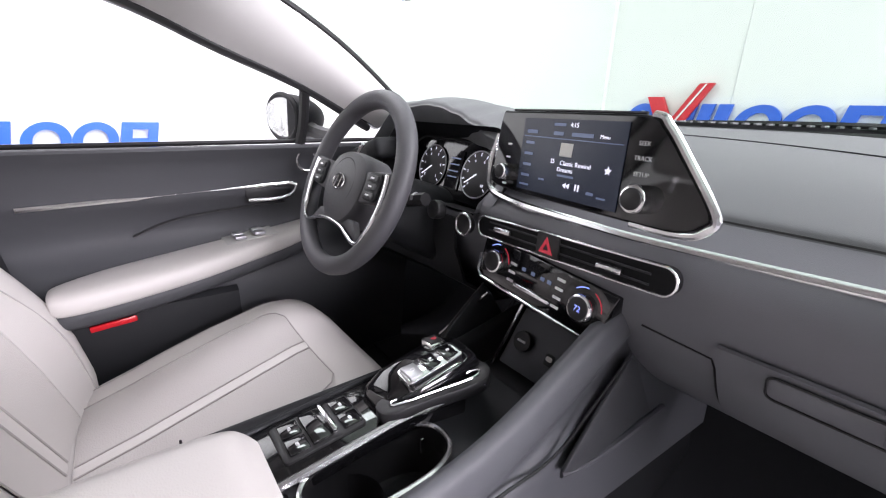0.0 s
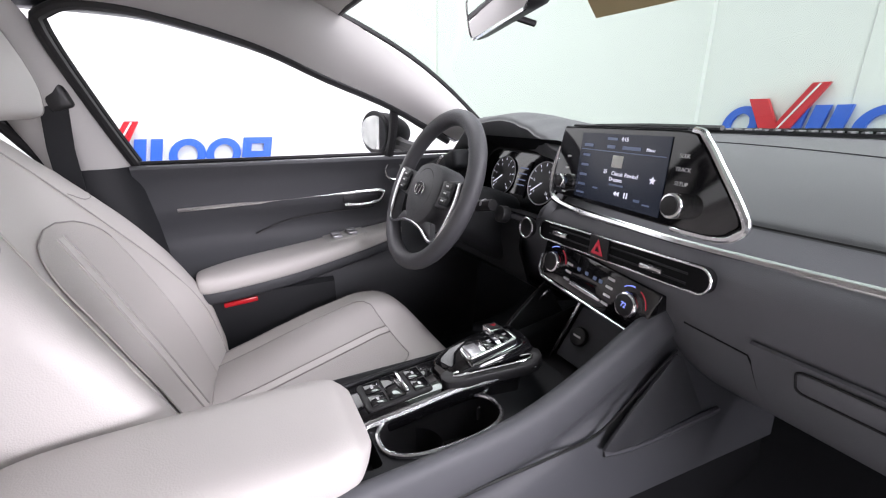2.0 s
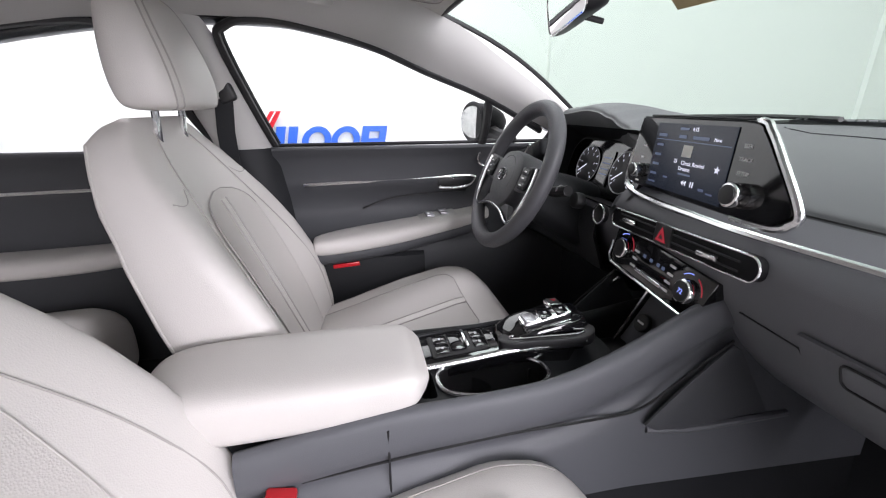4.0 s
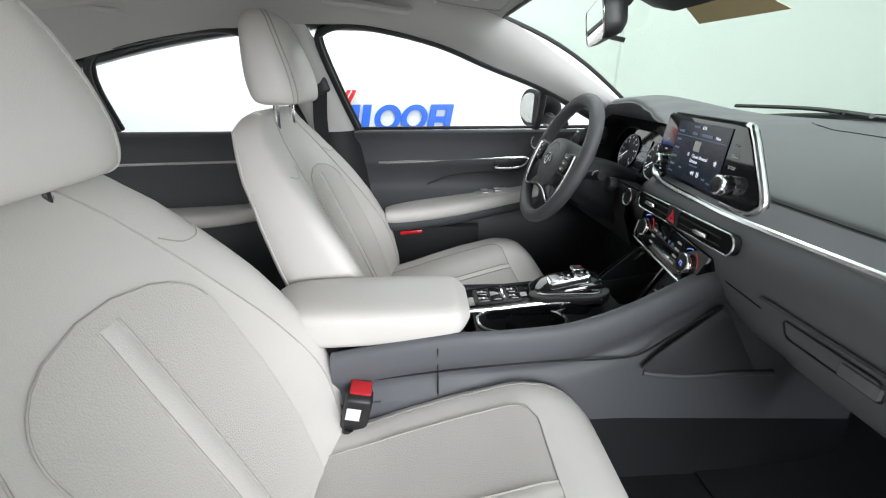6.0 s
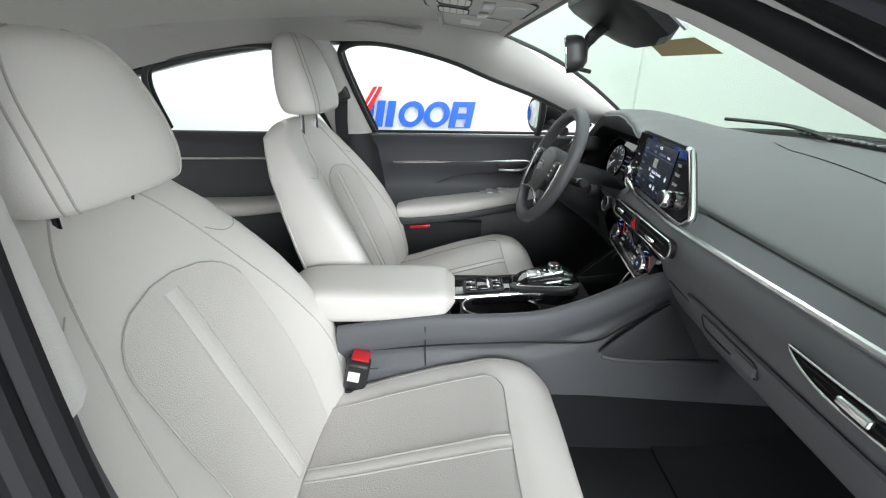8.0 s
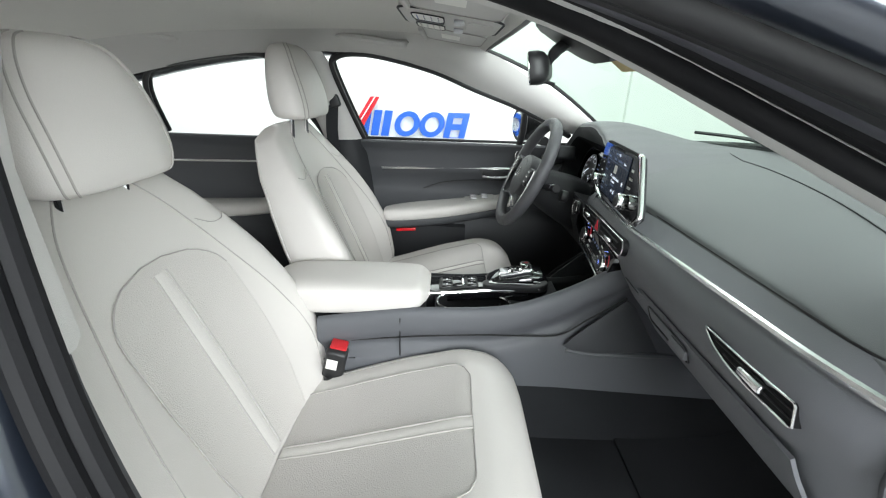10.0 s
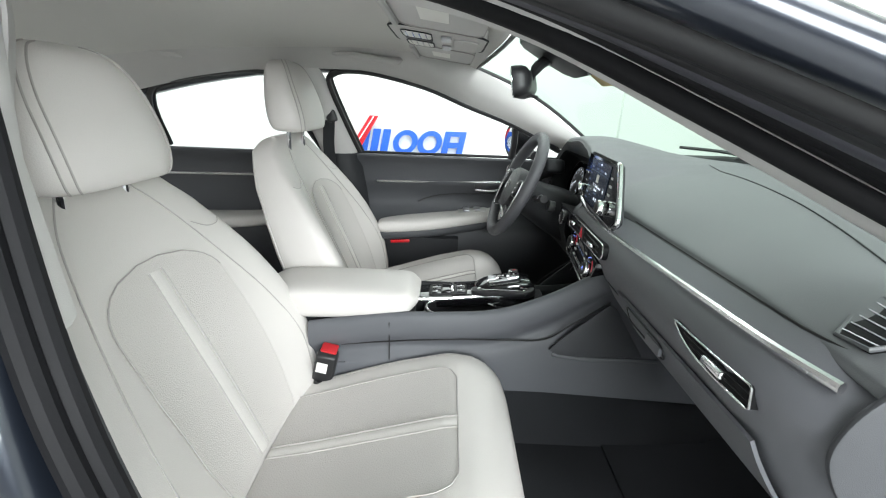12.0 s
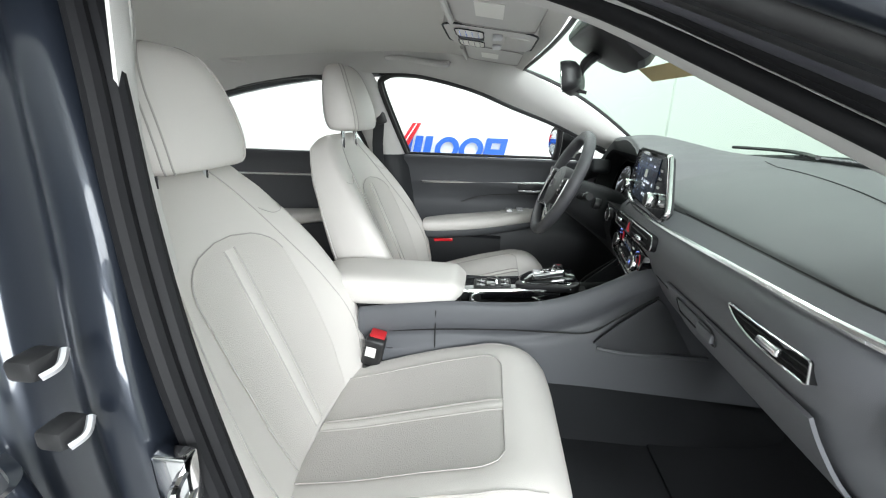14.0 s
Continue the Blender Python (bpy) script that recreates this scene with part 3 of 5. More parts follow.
d2 = thing("rear_door", (-0.74, -0.4, 0.3), "closed dark grey rear door with silver strip and pale armrest", "car door")
door_panel(d2, -1.0, 0.03, 0.0, DOOR, rear_tab)
part("chrome_strip", tube(curve([(-0.748, -0.80, 0.782), (-0.752, -0.4, 0.79), (-0.748, -0.02, 0.797)], 16), 0.0065, 8), CHROME, d2, "satin silver trim strip")
part("door_handle", tube(curve([(-0.728, -0.15, 0.755), (-0.722, -0.08, 0.755), (-0.724, -0.04, 0.78)], 12), 0.0045, 8), CHROME, d2, "silver inner door handle")
rows = []
for y, z, x0, x1, h in ((-0.80, 0.63, -0.74, -0.66, 0.02), (-0.6, 0.63, -0.76, -0.62, 0.028), (-0.3, 0.64, -0.76, -0.62, 0.028), (-0.1, 0.66, -0.76, -0.65, 0.022), (-0.04, 0.67, -0.75, -0.70, 0.012)):
    c, hw = (x0 + x1) / 2, (x1 - x0) / 2
    rows.append([(c + hw * sp(math.cos(a), 0.6), y, z - h + h * sp(math.sin(a), 0.6)) for a in (2 * math.pi * i / 24 for i in range(24))])
rows = list(zip(*[curve([r[i] for r in rows], 20) for i in range(24)]))
part("armrest", loft(rows, True, True), LEATHER, d2, "pale leather armrest")

# open rear door edge on the passenger side
d3 = thing("open_rear_door", (0.95, 0.02, 0.3), "dark blue-grey rear door edge standing open", "car door")
rows = []
for z in (0.3, 0.45, 0.62, 0.70, 0.735, 0.75):
    rows.append([(x, y - 0.35 * max(0, z - 0.70), z + (0.0 if z < 0.66 else -0.25 * (x - 0.83))) for x, y in ((0.81, 0.11), (0.825, 0.145), (0.85, 0.15), (0.90, 0.13), (1.0, 0.08), (1.2, -0.06))])
part("edge_panel", thicken(loft([curve(r, 20) for r in rows]), 0.01), PAINT, d3, "painted door edge")
for x, y, z in ((0.82, 0.172, 0.865), (0.822, 0.182, 0.80)):
    lt = part("latch", box((0.030, 0.026, 0.020), (x, y - 0.004, z), 0.005), BLACK, d3, "black door latch")
    part("latch_claw", tube(curve([(x - 0.012, y + 0.012, z + 0.008), (x, y + 0.018, z), (x + 0.012, y + 0.013, z - 0.004)], 8), 0.0035, 6), SILVER, lt, "grey latch claw")

# ---------------------------------------------------------------- roof fittings


def grab(y, s=-1):
    g = thing("grab_handle", (s * 0.50, y, 1.235), "pale grey folded grab handle on the roof edge", "handle", "grab handles")
    part("bar", tube(curve([(s * 0.47, y - 0.11, 1.258), (s * 0.447, y - 0.085, 1.246), (s * 0.437, y, 1.237), (s * 0.440, y + 0.085, 1.225), (s * 0.46, y + 0.11, 1.228)], 20), 0.011, 8), PILLAR, g)
    part("handle_plate", box((0.03, 0.25, 0.006), (s * 0.462, y, 1.2495), 0.003, 2, pose(0, 0, 0, -7, s * -14, 0)), PILLAR, g)
    for e in (-0.105, 0.105):
        part("bracket", box((0.02, 0.03, 0.02), (s * 0.462, y + e, 1.246 - 0.12 * e), 0.006), PILLAR, g)


grab(0.26)
grab(-0.45)


def visor(s):
    v = thing("sun_visor", (s * 0.285, 0.525, 1.23), "pale grey folded sun visor with a white warning label", "sun visor", "sun visors")
    m = frame_on((s * 0.285, 0.525, 1.236), (1, 0, 0), (0, 1, -0.13)) @ pose(0, 0, 0, 180)
    part("flap", plate(stadium(0, 0, 0.30, 0.165, 8, 0.03), m, 0.018, (), 0.006), PILLAR, v)
    part("flap_line", tube(on(m, stadium(0, 0, 0.296, 0.161, 8, 0.03), 0.0005), 0.0012, 5, True), SEAM, v, "fine grey joint line")
    part("warning_label", plate(stadium(0, 0, 0.105, 0.05, 3, 0.003), m @ pose(0, 0.01, 0.0012), 0.0012), PAPER, v, "white printed label")
    part("hinge", tube([m @ Vector((-0.12, 0.086, 0.004)), m @ Vector((0.12, 0.086, 0.004))], 0.006, 8), PILLAR, v)


visor(-1)
visor(1)
oc = thing("overhead_console", (-0.02, 0.51, 1.26), "pale grey overhead console with two map lamps", "console")
m = frame_on((-0.02, 0.515, 1.2385), (1, 0, 0), (0, -1, 0.12))
part("body", plate(stadium(0, 0, 0.245, 0.21, 8, 0.045), m, 0.03, (), 0.008), PILLAR, oc)
part("console_edge", tube(on(m, stadium(0, 0, 0.247, 0.212, 8, 0.045), -0.004), 0.0022, 6, True), DARK, oc, "dark edge line")
for s in (-1, 1):
    ln = part("lamp_lens", plate(stadium(s * 0.066, 0.045, 0.085, 0.062, 6, 0.016), m @ pose(0, 0, 0.004), 0.006, (), 0.002), PAPER, oc, "clear ribbed lamp lens")
    for i in range(4):
        part("lens_rib", tube(on(m, [(s * 0.066 - 0.034, 0.024 + 0.014 * i), (s * 0.066 + 0.034, 0.024 + 0.014 * i)], 0.0042), 0.0016, 5), BRIGHT, ln)
    part("lens_rim", tube(on(m, stadium(s * 0.066, 0.045, 0.087, 0.064, 6, 0.016), 0.003), 0.0014, 5, True), DARK, ln, "dark lens rim")
    part("lamp_button", box((0.045, 0.022, 0.008), m @ Vector((s * 0.07, -0.018, 0.003)), 0.003), SILVER, oc, "silver lamp button")
part("glasses_flap", plate(stadium(0, -0.062, 0.16, 0.055, 6, 0.018), m @ pose(0, 0, 0.003), 0.006, (), 0.002), PILLAR, oc, "pale flap")
part("button_row", plate(stadium(0, 0.045, 0.034, 0.062, 4, 0.006), m @ pose(0, 0, 0.003), 0.005, (), 0.001), DARK, oc, "dark call button strip")
dm = thing("dome_lamp", (-0.21, -0.58, 1.24), "small clear rear dome lamp in the headliner", "lamp")
m = frame_on((-0.20, -0.58, 1.236), (1, 0, 0), (0, -1, -0.16))
part("bezel", plate(stadium(0, 0, 0.13, 0.07, 6, 0.02), m, 0.02, (), 0.004), PILLAR, dm)
part("lens", plate(stadium(0, 0, 0.11, 0.05, 6, 0.015), m @ pose(0, 0, 0.003), 0.006, (), 0.002), PAPER, dm, "clear lamp lens")
rm = thing("rear_view_mirror", (0.0, 0.74, 1.18), "black rear-view mirror below the windscreen top", "mirror")
m = frame_on((-0.022, 0.703, 1.154), (1, -0.26, 0), (0, -0.16, 1))
shell = []
for k, d in ((1.0, 0.0), (1.0, 0.008), (0.96, 0.018), (0.85, 0.028), (0.55, 0.036), (0.05, 0.038)):
    shell.append(on(m, [(x * (0.6 + 0.4 * k), y * k) for x, y in stadium(0, 0, 0.235, 0.064, 8, 0.022)], -d))
part("shell", loft(shell, True, True), BLACK, rm)
part("mirror_glass", plate(stadium(0, 0, 0.228, 0.057, 8, 0.02), m @ pose(0, 0, 0.0015), 0.002), MIRROR, rm, "mirror glass")
part("glass_rim", tube(on(m, stadium(0, 0, 0.232, 0.061, 8, 0.021), 0.001), 0.002, 6, True), BRIGHT, rm, "thin bright glass edge")
part("dimmer_tab", tube([m @ Vector((0.02, -0.026, -0.02)), m @ Vector((0.02, -0.036, -0.045))], 0.004, 8), BLACK, rm, "small black tab")
part("stem", tube(curve([m @ Vector((0.03, 0.0, -0.03)), (0.024, 0.737, 1.190), (0.012, 0.775, 1.215)], 10), [0.010, 0.008, 0.007, 0.009, 0.012, 0.012], 8), BLACK, rm)
mh = frame_on((0.055, 0.792, 1.211), (1, 0, 0), (0, -0.87, 0.49))
rows = []
for k, d in ((1.0, -0.03), (1.0, 0.002), (0.94, 0.012), (0.80, 0.020), (0.5, 0.023), (0.05, 0.024)):
    rows.append(on(mh, [(x * k, y * k) for x, y in ((-0.125, 0.10), (0.135, 0.10), (0.138, 0.03), (0.11, -0.040), (0.055, -0.062), (-0.06, -0.062), (-0.105, -0.035), (-0.128, 0.03))], d))
part("sensor_housing", loft(rows, True, True), BLACK, rm, "black sensor housing on the glass", 25)
part("housing_trim", tube(on(mh, [(0.142, 0.095), (0.146, 0.03), (0.118, -0.048)], -0.004), 0.004, 6), SILVER, rm, "grey edge strip of the housing")
# ---------------------------------------------------------------- dashboard
dash = thing("dashboard", (0, 1.0, 0.7), "grey soft-touch dashboard with a satin silver strip", "dashboard")


def lead(x):
    """Leading edge of the upper pad: y and z."""
    k = lerp([(-0.66, 0.0), (-0.52, 0.92), (-0.40, 1.0), (-0.36, 0.97), (-0.30, 0.87), (-0.24, 0.72), (-0.18, 0.55), (-0.13, 0.38), (-0.09, 0.15), (-0.06, 0.0)], x)
    return 0.940 + 0.035 * k, 0.892 + 0.118 * k - 0.012 * max(0, abs(x) - 0.55) / 0.15


rows = []
for x in [-0.72 + 1.44 * i / 96 for i in range(97)]:
    y0, z0 = lead(x)
    q = (x / 0.72) ** 2
    yb, zb = 1.49 - 0.36 * q, 0.975 - 0.03 * q
    k = lerp([(-0.66, 0.0), (-0.52, 0.92), (-0.40, 1.0), (-0.36, 0.97), (-0.30, 0.87), (-0.24, 0.72), (-0.18, 0.55), (-0.13, 0.38), (-0.09, 0.15), (-0.06, 0.0)], x)
    rows.append(curve([(x, y0 + 0.03, z0 - 0.05 * k - 0.012), (x, y0 + 0.004, z0 - 0.012), (x, y0 + 0.004, z0 - 0.004), (x, y0 + 0.02, z0 + 0.008),
                       (x, y0 + 0.10, z0 + 0.026 + 0.012 * (1 - k) - 0.014 * k), (x, y0 + 0.22, (z0 + zb) / 2 + 0.022 - 0.012 * k), (x, yb - 0.1, zb + 0.003), (x, yb, zb - 0.005)], 40))
PAD = [(row[0][0], [p[1] for p in row[8:]], [p[2] for p in row[8:]]) for row in rows]


def pad_point(x, y):
    """A point on the top of the dash pad."""
    i = min(range(len(PAD)), key=lambda k: abs(PAD[k][0] - x))
    return Vector((x, y, float(np.interp(y, PAD[i][1], PAD[i][2])) + 0.0006))


part("pad_line", tube([pad_point(p.x, p.y) for p in curve([(0.66, 1.045, 0), (0.56, 1.085, 0), (0.42, 1.14, 0), (0.24, 1.195, 0), (0.05, 1.235, 0), (-0.12, 1.25, 0)], 60)], 0.0012, 6), DARK, dash, "fine dark line across the dash pad")
part("upper_pad", thicken(loft(rows), 0.004), DASHTOP, dash, "grey soft upper dash pad")


def bend(x):
    """How far the dash face stands forward of its middle."""
    return lerp([(-0.16, 0.030), (0.20, 0.0)], x)


PROFILE = [(p.x, p.y) for p in curve([(0.55, 1.12, 0), (0.60, 1.04, 0), (0.66, 0.972, 0), (0.72, 0.928, 0), (0.77, 0.901, 0), (0.80, 0.889, 0), (0.825, 0.885, 0), (0.85, 0.897, 0), (0.866, 0.917, 0), (0.885, 0.944, 0)], 90)]


def face(z):
    """Depth of the dash face at a height."""
    return float(np.interp(z, [p[0] for p in PROFILE], [p[1] for p in PROFILE]))


rows = []
for i in range(145):
    x = -0.72 + 1.44 * i / 144
    e = max(0, abs(x) - 0.60) / 0.12
    top = lerp([(-0.60, 0.886), (-0.50, 0.812), (-0.17, 0.812), (-0.145, 0.886)], x)
    rows.append([(x, face(z) + 0.035 * e * e + bend(x), z) for z in (top - (top - 0.55) * j / 44 for j in range(45))])
part("lower_dash", thicken(loft(rows), 0.004), DASH, dash, "grey lower dash face")
part("pad_seam", tube([(x, 0.9445 + bend(x) + 0.035 * (max(0, abs(x) - 0.6) / 0.12) ** 2, 0.886) for x in (-0.12 + 0.82 * i / 40 for i in range(41))], 0.0022, 6), BLACK, dash, "dark joint below the pad")
# silver strip
part("silver_strip", tube(curve([(-0.146, 0.945, 0.96), (-0.152, 0.938, 0.91), (-0.145, 0.930, 0.874), (-0.12, 0.927, 0.861), (-0.05, 0.918, 0.855), (0.06, 0.911, 0.853), (0.15, 0.904, 0.853), (0.3, 0.905, 0.856), (0.5, 0.908, 0.862), (0.62, 0.912, 0.865), (0.70, 0.925, 0.866)], 60), [0.003, 0.0035, 0.004, 0.005] + [0.0065] * 200, 8, flat=0.8), CHROME, dash, "satin silver dash strip")
# centre vents
mv = frame_on((0.037, 0.8915, 0.8145), (1, -0.085, 0.02), (0, 0.06, 1))
shape = [(x, y + 0.014 * (x / 0.165) * 0.3) for x, y in stadium(0, 0, 0.352, 0.034, 10, 0.0165)]
cv = part("centre_vent", plate(shape, mv @ pose(0, 0, 0.003), 0.012), RUBBER, dash, "black centre air vent")
part("vent_rim", tube(on(mv, shape, 0.0035), 0.0017, 6, True), CHROME, cv, "silver vent rim")
for y in (-0.007, 0.006):
    part("vent_slat", tube(on(mv, [(-0.145, y), (0.145, y + 0.002)], 0.0035), 0.0016, 6), DARK, cv)
for x in (-0.105, 0.095):
    part("vent_tab", box((0.036, 0.010, 0.008), mv @ Vector((x, 0.0, 0.009)), 0.003), CHROME, cv, "silver vent tab")
hz = part("hazard_button", plate([(-0.02, -0.016), (0.022, -0.016), (0.022, 0.018), (-0.02, 0.018)], mv @ pose(-0.012, 0.0, 0.007), 0.01, (), 0.001), BLACK, dash, "black hazard button")
tri = [(-0.013, -0.011), (0.013, -0.011), (0.0, 0.013)]
part("triangle", plate(tri, mv @ pose(-0.012, 0, 0.0085), 0.002, [[(-0.006, -0.0065), (0.006, -0.0065), (0.0, 0.004)]]), REDGLOW, hz, "red hazard triangle")
# climate panel
mc = frame_on((0.003, 0.908, 0.748), (1, -0.07, 0), (0, 0.0, 1)) @ pose(0, 0, 0, -10) @ pose(0, 0, 0, 0, 0, -3)
cl = part("climate_panel", plate([(-0.132, -0.030), (-0.12, -0.040), (0.112, -0.040), (0.124, -0.026), (0.138, 0.034), (-0.132, 0.034)], mc @ pose(0, 0, 0.010), 0.03, (), 0.002), GLOSS, dash, "gloss black climate panel")
part("panel_edge", tube(on(mc, [(-0.134, 0.0), (-0.133, -0.030), (-0.121, -0.041), (0.116, -0.041)], 0.011), 0.0022, 6), CHROME, cl, "silver lower edge")
for x in (-0.092, 0.092):
    kn = part("climate_knob", disc(0.0200, 0.014, mc @ pose(x, -0.002, 0.015), 40, 0.003), BRIGHT, cl, "chrome climate knob")
    part("knob_face", disc(0.0162, 0.003, mc @ pose(x, -0.002, 0.0222), 32, 0.001), BLACK, kn, "black knob face")
    arc = [(x + 0.029 * math.cos(a), -0.002 + 0.029 * math.sin(a)) for a in (radians(10 + 8 * i) for i in range(8))]
    part("warm_mark", tube(on(mc, arc, 0.0105), 0.0009, 5), REDGLOW, cl, "red warm mark")
    arc = [(x + 0.029 * math.cos(a), -0.002 + 0.029 * math.sin(a)) for a in (radians(90 + 8 * i) for i in range(6))]
    part("cool_mark", tube(on(mc, arc, 0.0105), 0.0007, 5), DIGIT, cl, "blue cool mark")
part("digits", words("72", 0.011, mc @ pose(0.092, -0.002, 0.0240)), DIGIT, cl, "blue temperature digits")
for x, y in ((-0.052, 0.008), (-0.052, -0.006), (-0.052, -0.020), (0.046, 0.020), (0.046, 0.006), (0.046, -0.008), (0.046, -0.022)):
    part("button_mark", plate(stadium(x, y, 0.015, 0.0042, 2, 0.001), mc @ pose(0, 0, 0.0112), 0.0006), WHITE, cl, "white button mark")
part("rocker", plate(stadium(-0.002, -0.022, 0.078, 0.006, 3, 0.003), mc @ pose(0, 0, 0.013), 0.004, (), 0.001), BRIGHT, cl, "silver rocker switch")
for x in (-0.028, -0.008, 0.012, 0.026):
    part("lit_mark", plate(stadium(x, 0.008, 0.008, 0.006, 2, 0.001), mc @ pose(0, 0, 0.0112), 0.0006), SCREENB, cl, "faint lit mark")
# screen unit
ms = frame_on((0.0, 0.913, 0.937), (1, -0.11, 0), (0, 0.11, 1))
so = thing("screen_unit", (0, 0.92, 0.87), "gloss black infotainment screen unit with silver edge, on the dashboard", "screen")
edge = curve([(-0.130, 0.0, 0), (-0.132, -0.046, 0), (-0.116, -0.060, 0), (0.0, -0.063, 0), (0.14, -0.064, 0), (0.204, -0.062, 0), (0.226, -0.051, 0), (0.230, -0.035, 0), (0.186, 0.019, 0), (0.158, 0.050, 0), (0.138, 0.061, 0), (0.05, 0.062, 0), (-0.105, 0.061, 0), (-0.126, 0.056, 0)], 70, True)
edge = [(p.x, p.y) for p in edge]
part("screen_body", plate(edge, ms, 0.013, (), 0.004), DARK, so, "grey screen housing")
inner = [(x * 0.97 + 0.001, y * 0.94) for x, y in edge]
part("front_panel", plate(inner, ms @ pose(0, 0, 0.004), 0.006), GLOSS, so, "gloss black front panel")
k0 = [i for i, p in enumerate(edge) if p[0] > 0.13]
part("silver_edge", tube(on(ms, [edge[i] for i in k0], -0.002), 0.0055, 10, up=(0, -1, 0.1)), CHROME, so, "silver edge of the screen")
part("top_edge", tube(on(ms, [(-0.10, 0.0625), (0.0, 0.063), (0.13, 0.063)], 0.0), 0.002, 6), DARK, so, "dark top edge")
di = part("display", plate([(-0.062, -0.054), (0.120, -0.055), (0.114, 0.052), (-0.067, 0.051)], ms @ pose(0, 0, 0.0056), 0.001), SCREEN, so, "dark blue lit display")
ml = ms @ pose(0, 0, 0.0064)
part("menu_bar", plate([(-0.062, 0.0245), (0.112, 0.0245), (0.112, 0.0257), (-0.062, 0.0257)], ms @ pose(0, 0, 0.0060), 0.0003), SCREENB, di, "thin blue menu line")
part("cover_art", plate([(0.014, 0.002), (0.036, 0.002), (0.036, 0.020), (0.014, 0.020)], ms @ pose(0, 0, 0.0062), 0.0003), PAPER, di, "grey picture tile")
for txt, size, x, y in (("4:15", 0.0085, 0.032, 0.044), ("Menu", 0.0068, 0.084, 0.032), ("25", 0.0085, 0.004, -0.006), ("Classic Rewind", 0.0088, 0.045, -0.007), ("Dreams", 0.0088, 0.029, -0.016)):
    part("display_text", words(txt, size, ml @ pose(x, y, 0)), SCREENW, di, "white display text")
for i in range(4):
    part("list_bar", plate(stadium(-0.047, 0.016 - 0.016 * i, 0.018, 0.004, 2, 0.001), ml, 0.0003), SCREENB, di, "dim list entry")
for x, y, w, h in ((-0.046, 0.032, 0.022, 0.005), (0.006, 0.032, 0.018, 0.005), (0.048, 0.032, 0.036, 0.005), (-0.047, -0.046, 0.02, 0.003), (-0.012, -0.034, 0.012, 0.003), (0.078, -0.040, 0.012, 0.004), (0.006, 0.044, 0.022, 0.004), (0.032, -0.024, 0.03, 0.003), (0.096, -0.043, 0.014, 0.0025)):
    part("text_bar", plate(stadium(x, y, w, h, 2, 0.001), ml, 0.0003), SCREENB, di, "dim text line")
for x in (0.053, 0.058):
    part("pause_bar", plate(stadium(x, -0.036, 0.0025, 0.009, 2, 0.001), ml, 0.0003), SCREENW, di, "white pause bar")
for x in (0.030, 0.036):
    part("skip_arrow", plate([(x, -0.036), (x + 0.006, -0.040), (x + 0.006, -0.032)], ml, 0.0003), SCREENW, di, "white skip arrow")
star = [(0.098 + (0.006 if i % 2 == 0 else 0.0027) * math.sin(i * math.pi / 5), -0.008 + (0.006 if i % 2 == 0 else 0.0027) * math.cos(i * math.pi / 5)) for i in range(10)]
part("star", plate(star, ml, 0.0003), SCREENW, di, "white star")
for x, y, r in ((-0.087, -0.033, 0.0125), (0.150, -0.033, 0.0165)):
    kn = part("screen_knob", disc(r, 0.020, ms @ pose(x, y, 0.014), 36, 0.002), BRIGHT, so, "chrome screen knob")
    part("knob_face", disc(r * 0.78, 0.003, ms @ pose(x, y, 0.0248), 30, 0.0008), BLACK, kn, "black knob face")
for txt, x, y in (("SEEK", 0.138, 0.029), ("TRACK", 0.140, 0.012), ("SETUP", 0.142, -0.006)):
    part("print", words(txt, 0.0072, ms @ pose(x, y, 0.0046)), WHITE, so, "white button print")
for x, y in ((-0.094, 0.010), (-0.094, -0.010), (-0.094, -0.052)):
    part("print_mark", plate(stadium(x, y, 0.010, 0.003, 2, 0.001), ms @ pose(0, 0, 0.0046), 0.0003), WHITE, so, "small white print")
# engine button
eb = part("engine_button", disc(0.019, 0.012, frame_on((-0.156, 0.888, 0.806), (1, 0, 0), (0, 0.1, 1)), 32, 0.002), BLACK, dash, "dark engine start button")
part("button_ring", tube(on(frame_on((-0.156, 0.882, 0.806), (1, 0, 0), (0, 0.1, 1)), [(0.019 * math.cos(a), 0.019 * math.sin(a)) for a in (2 * math.pi * i / 28 for i in range(28))]), 0.002, 6, True), CHROME, eb, "silver ring")
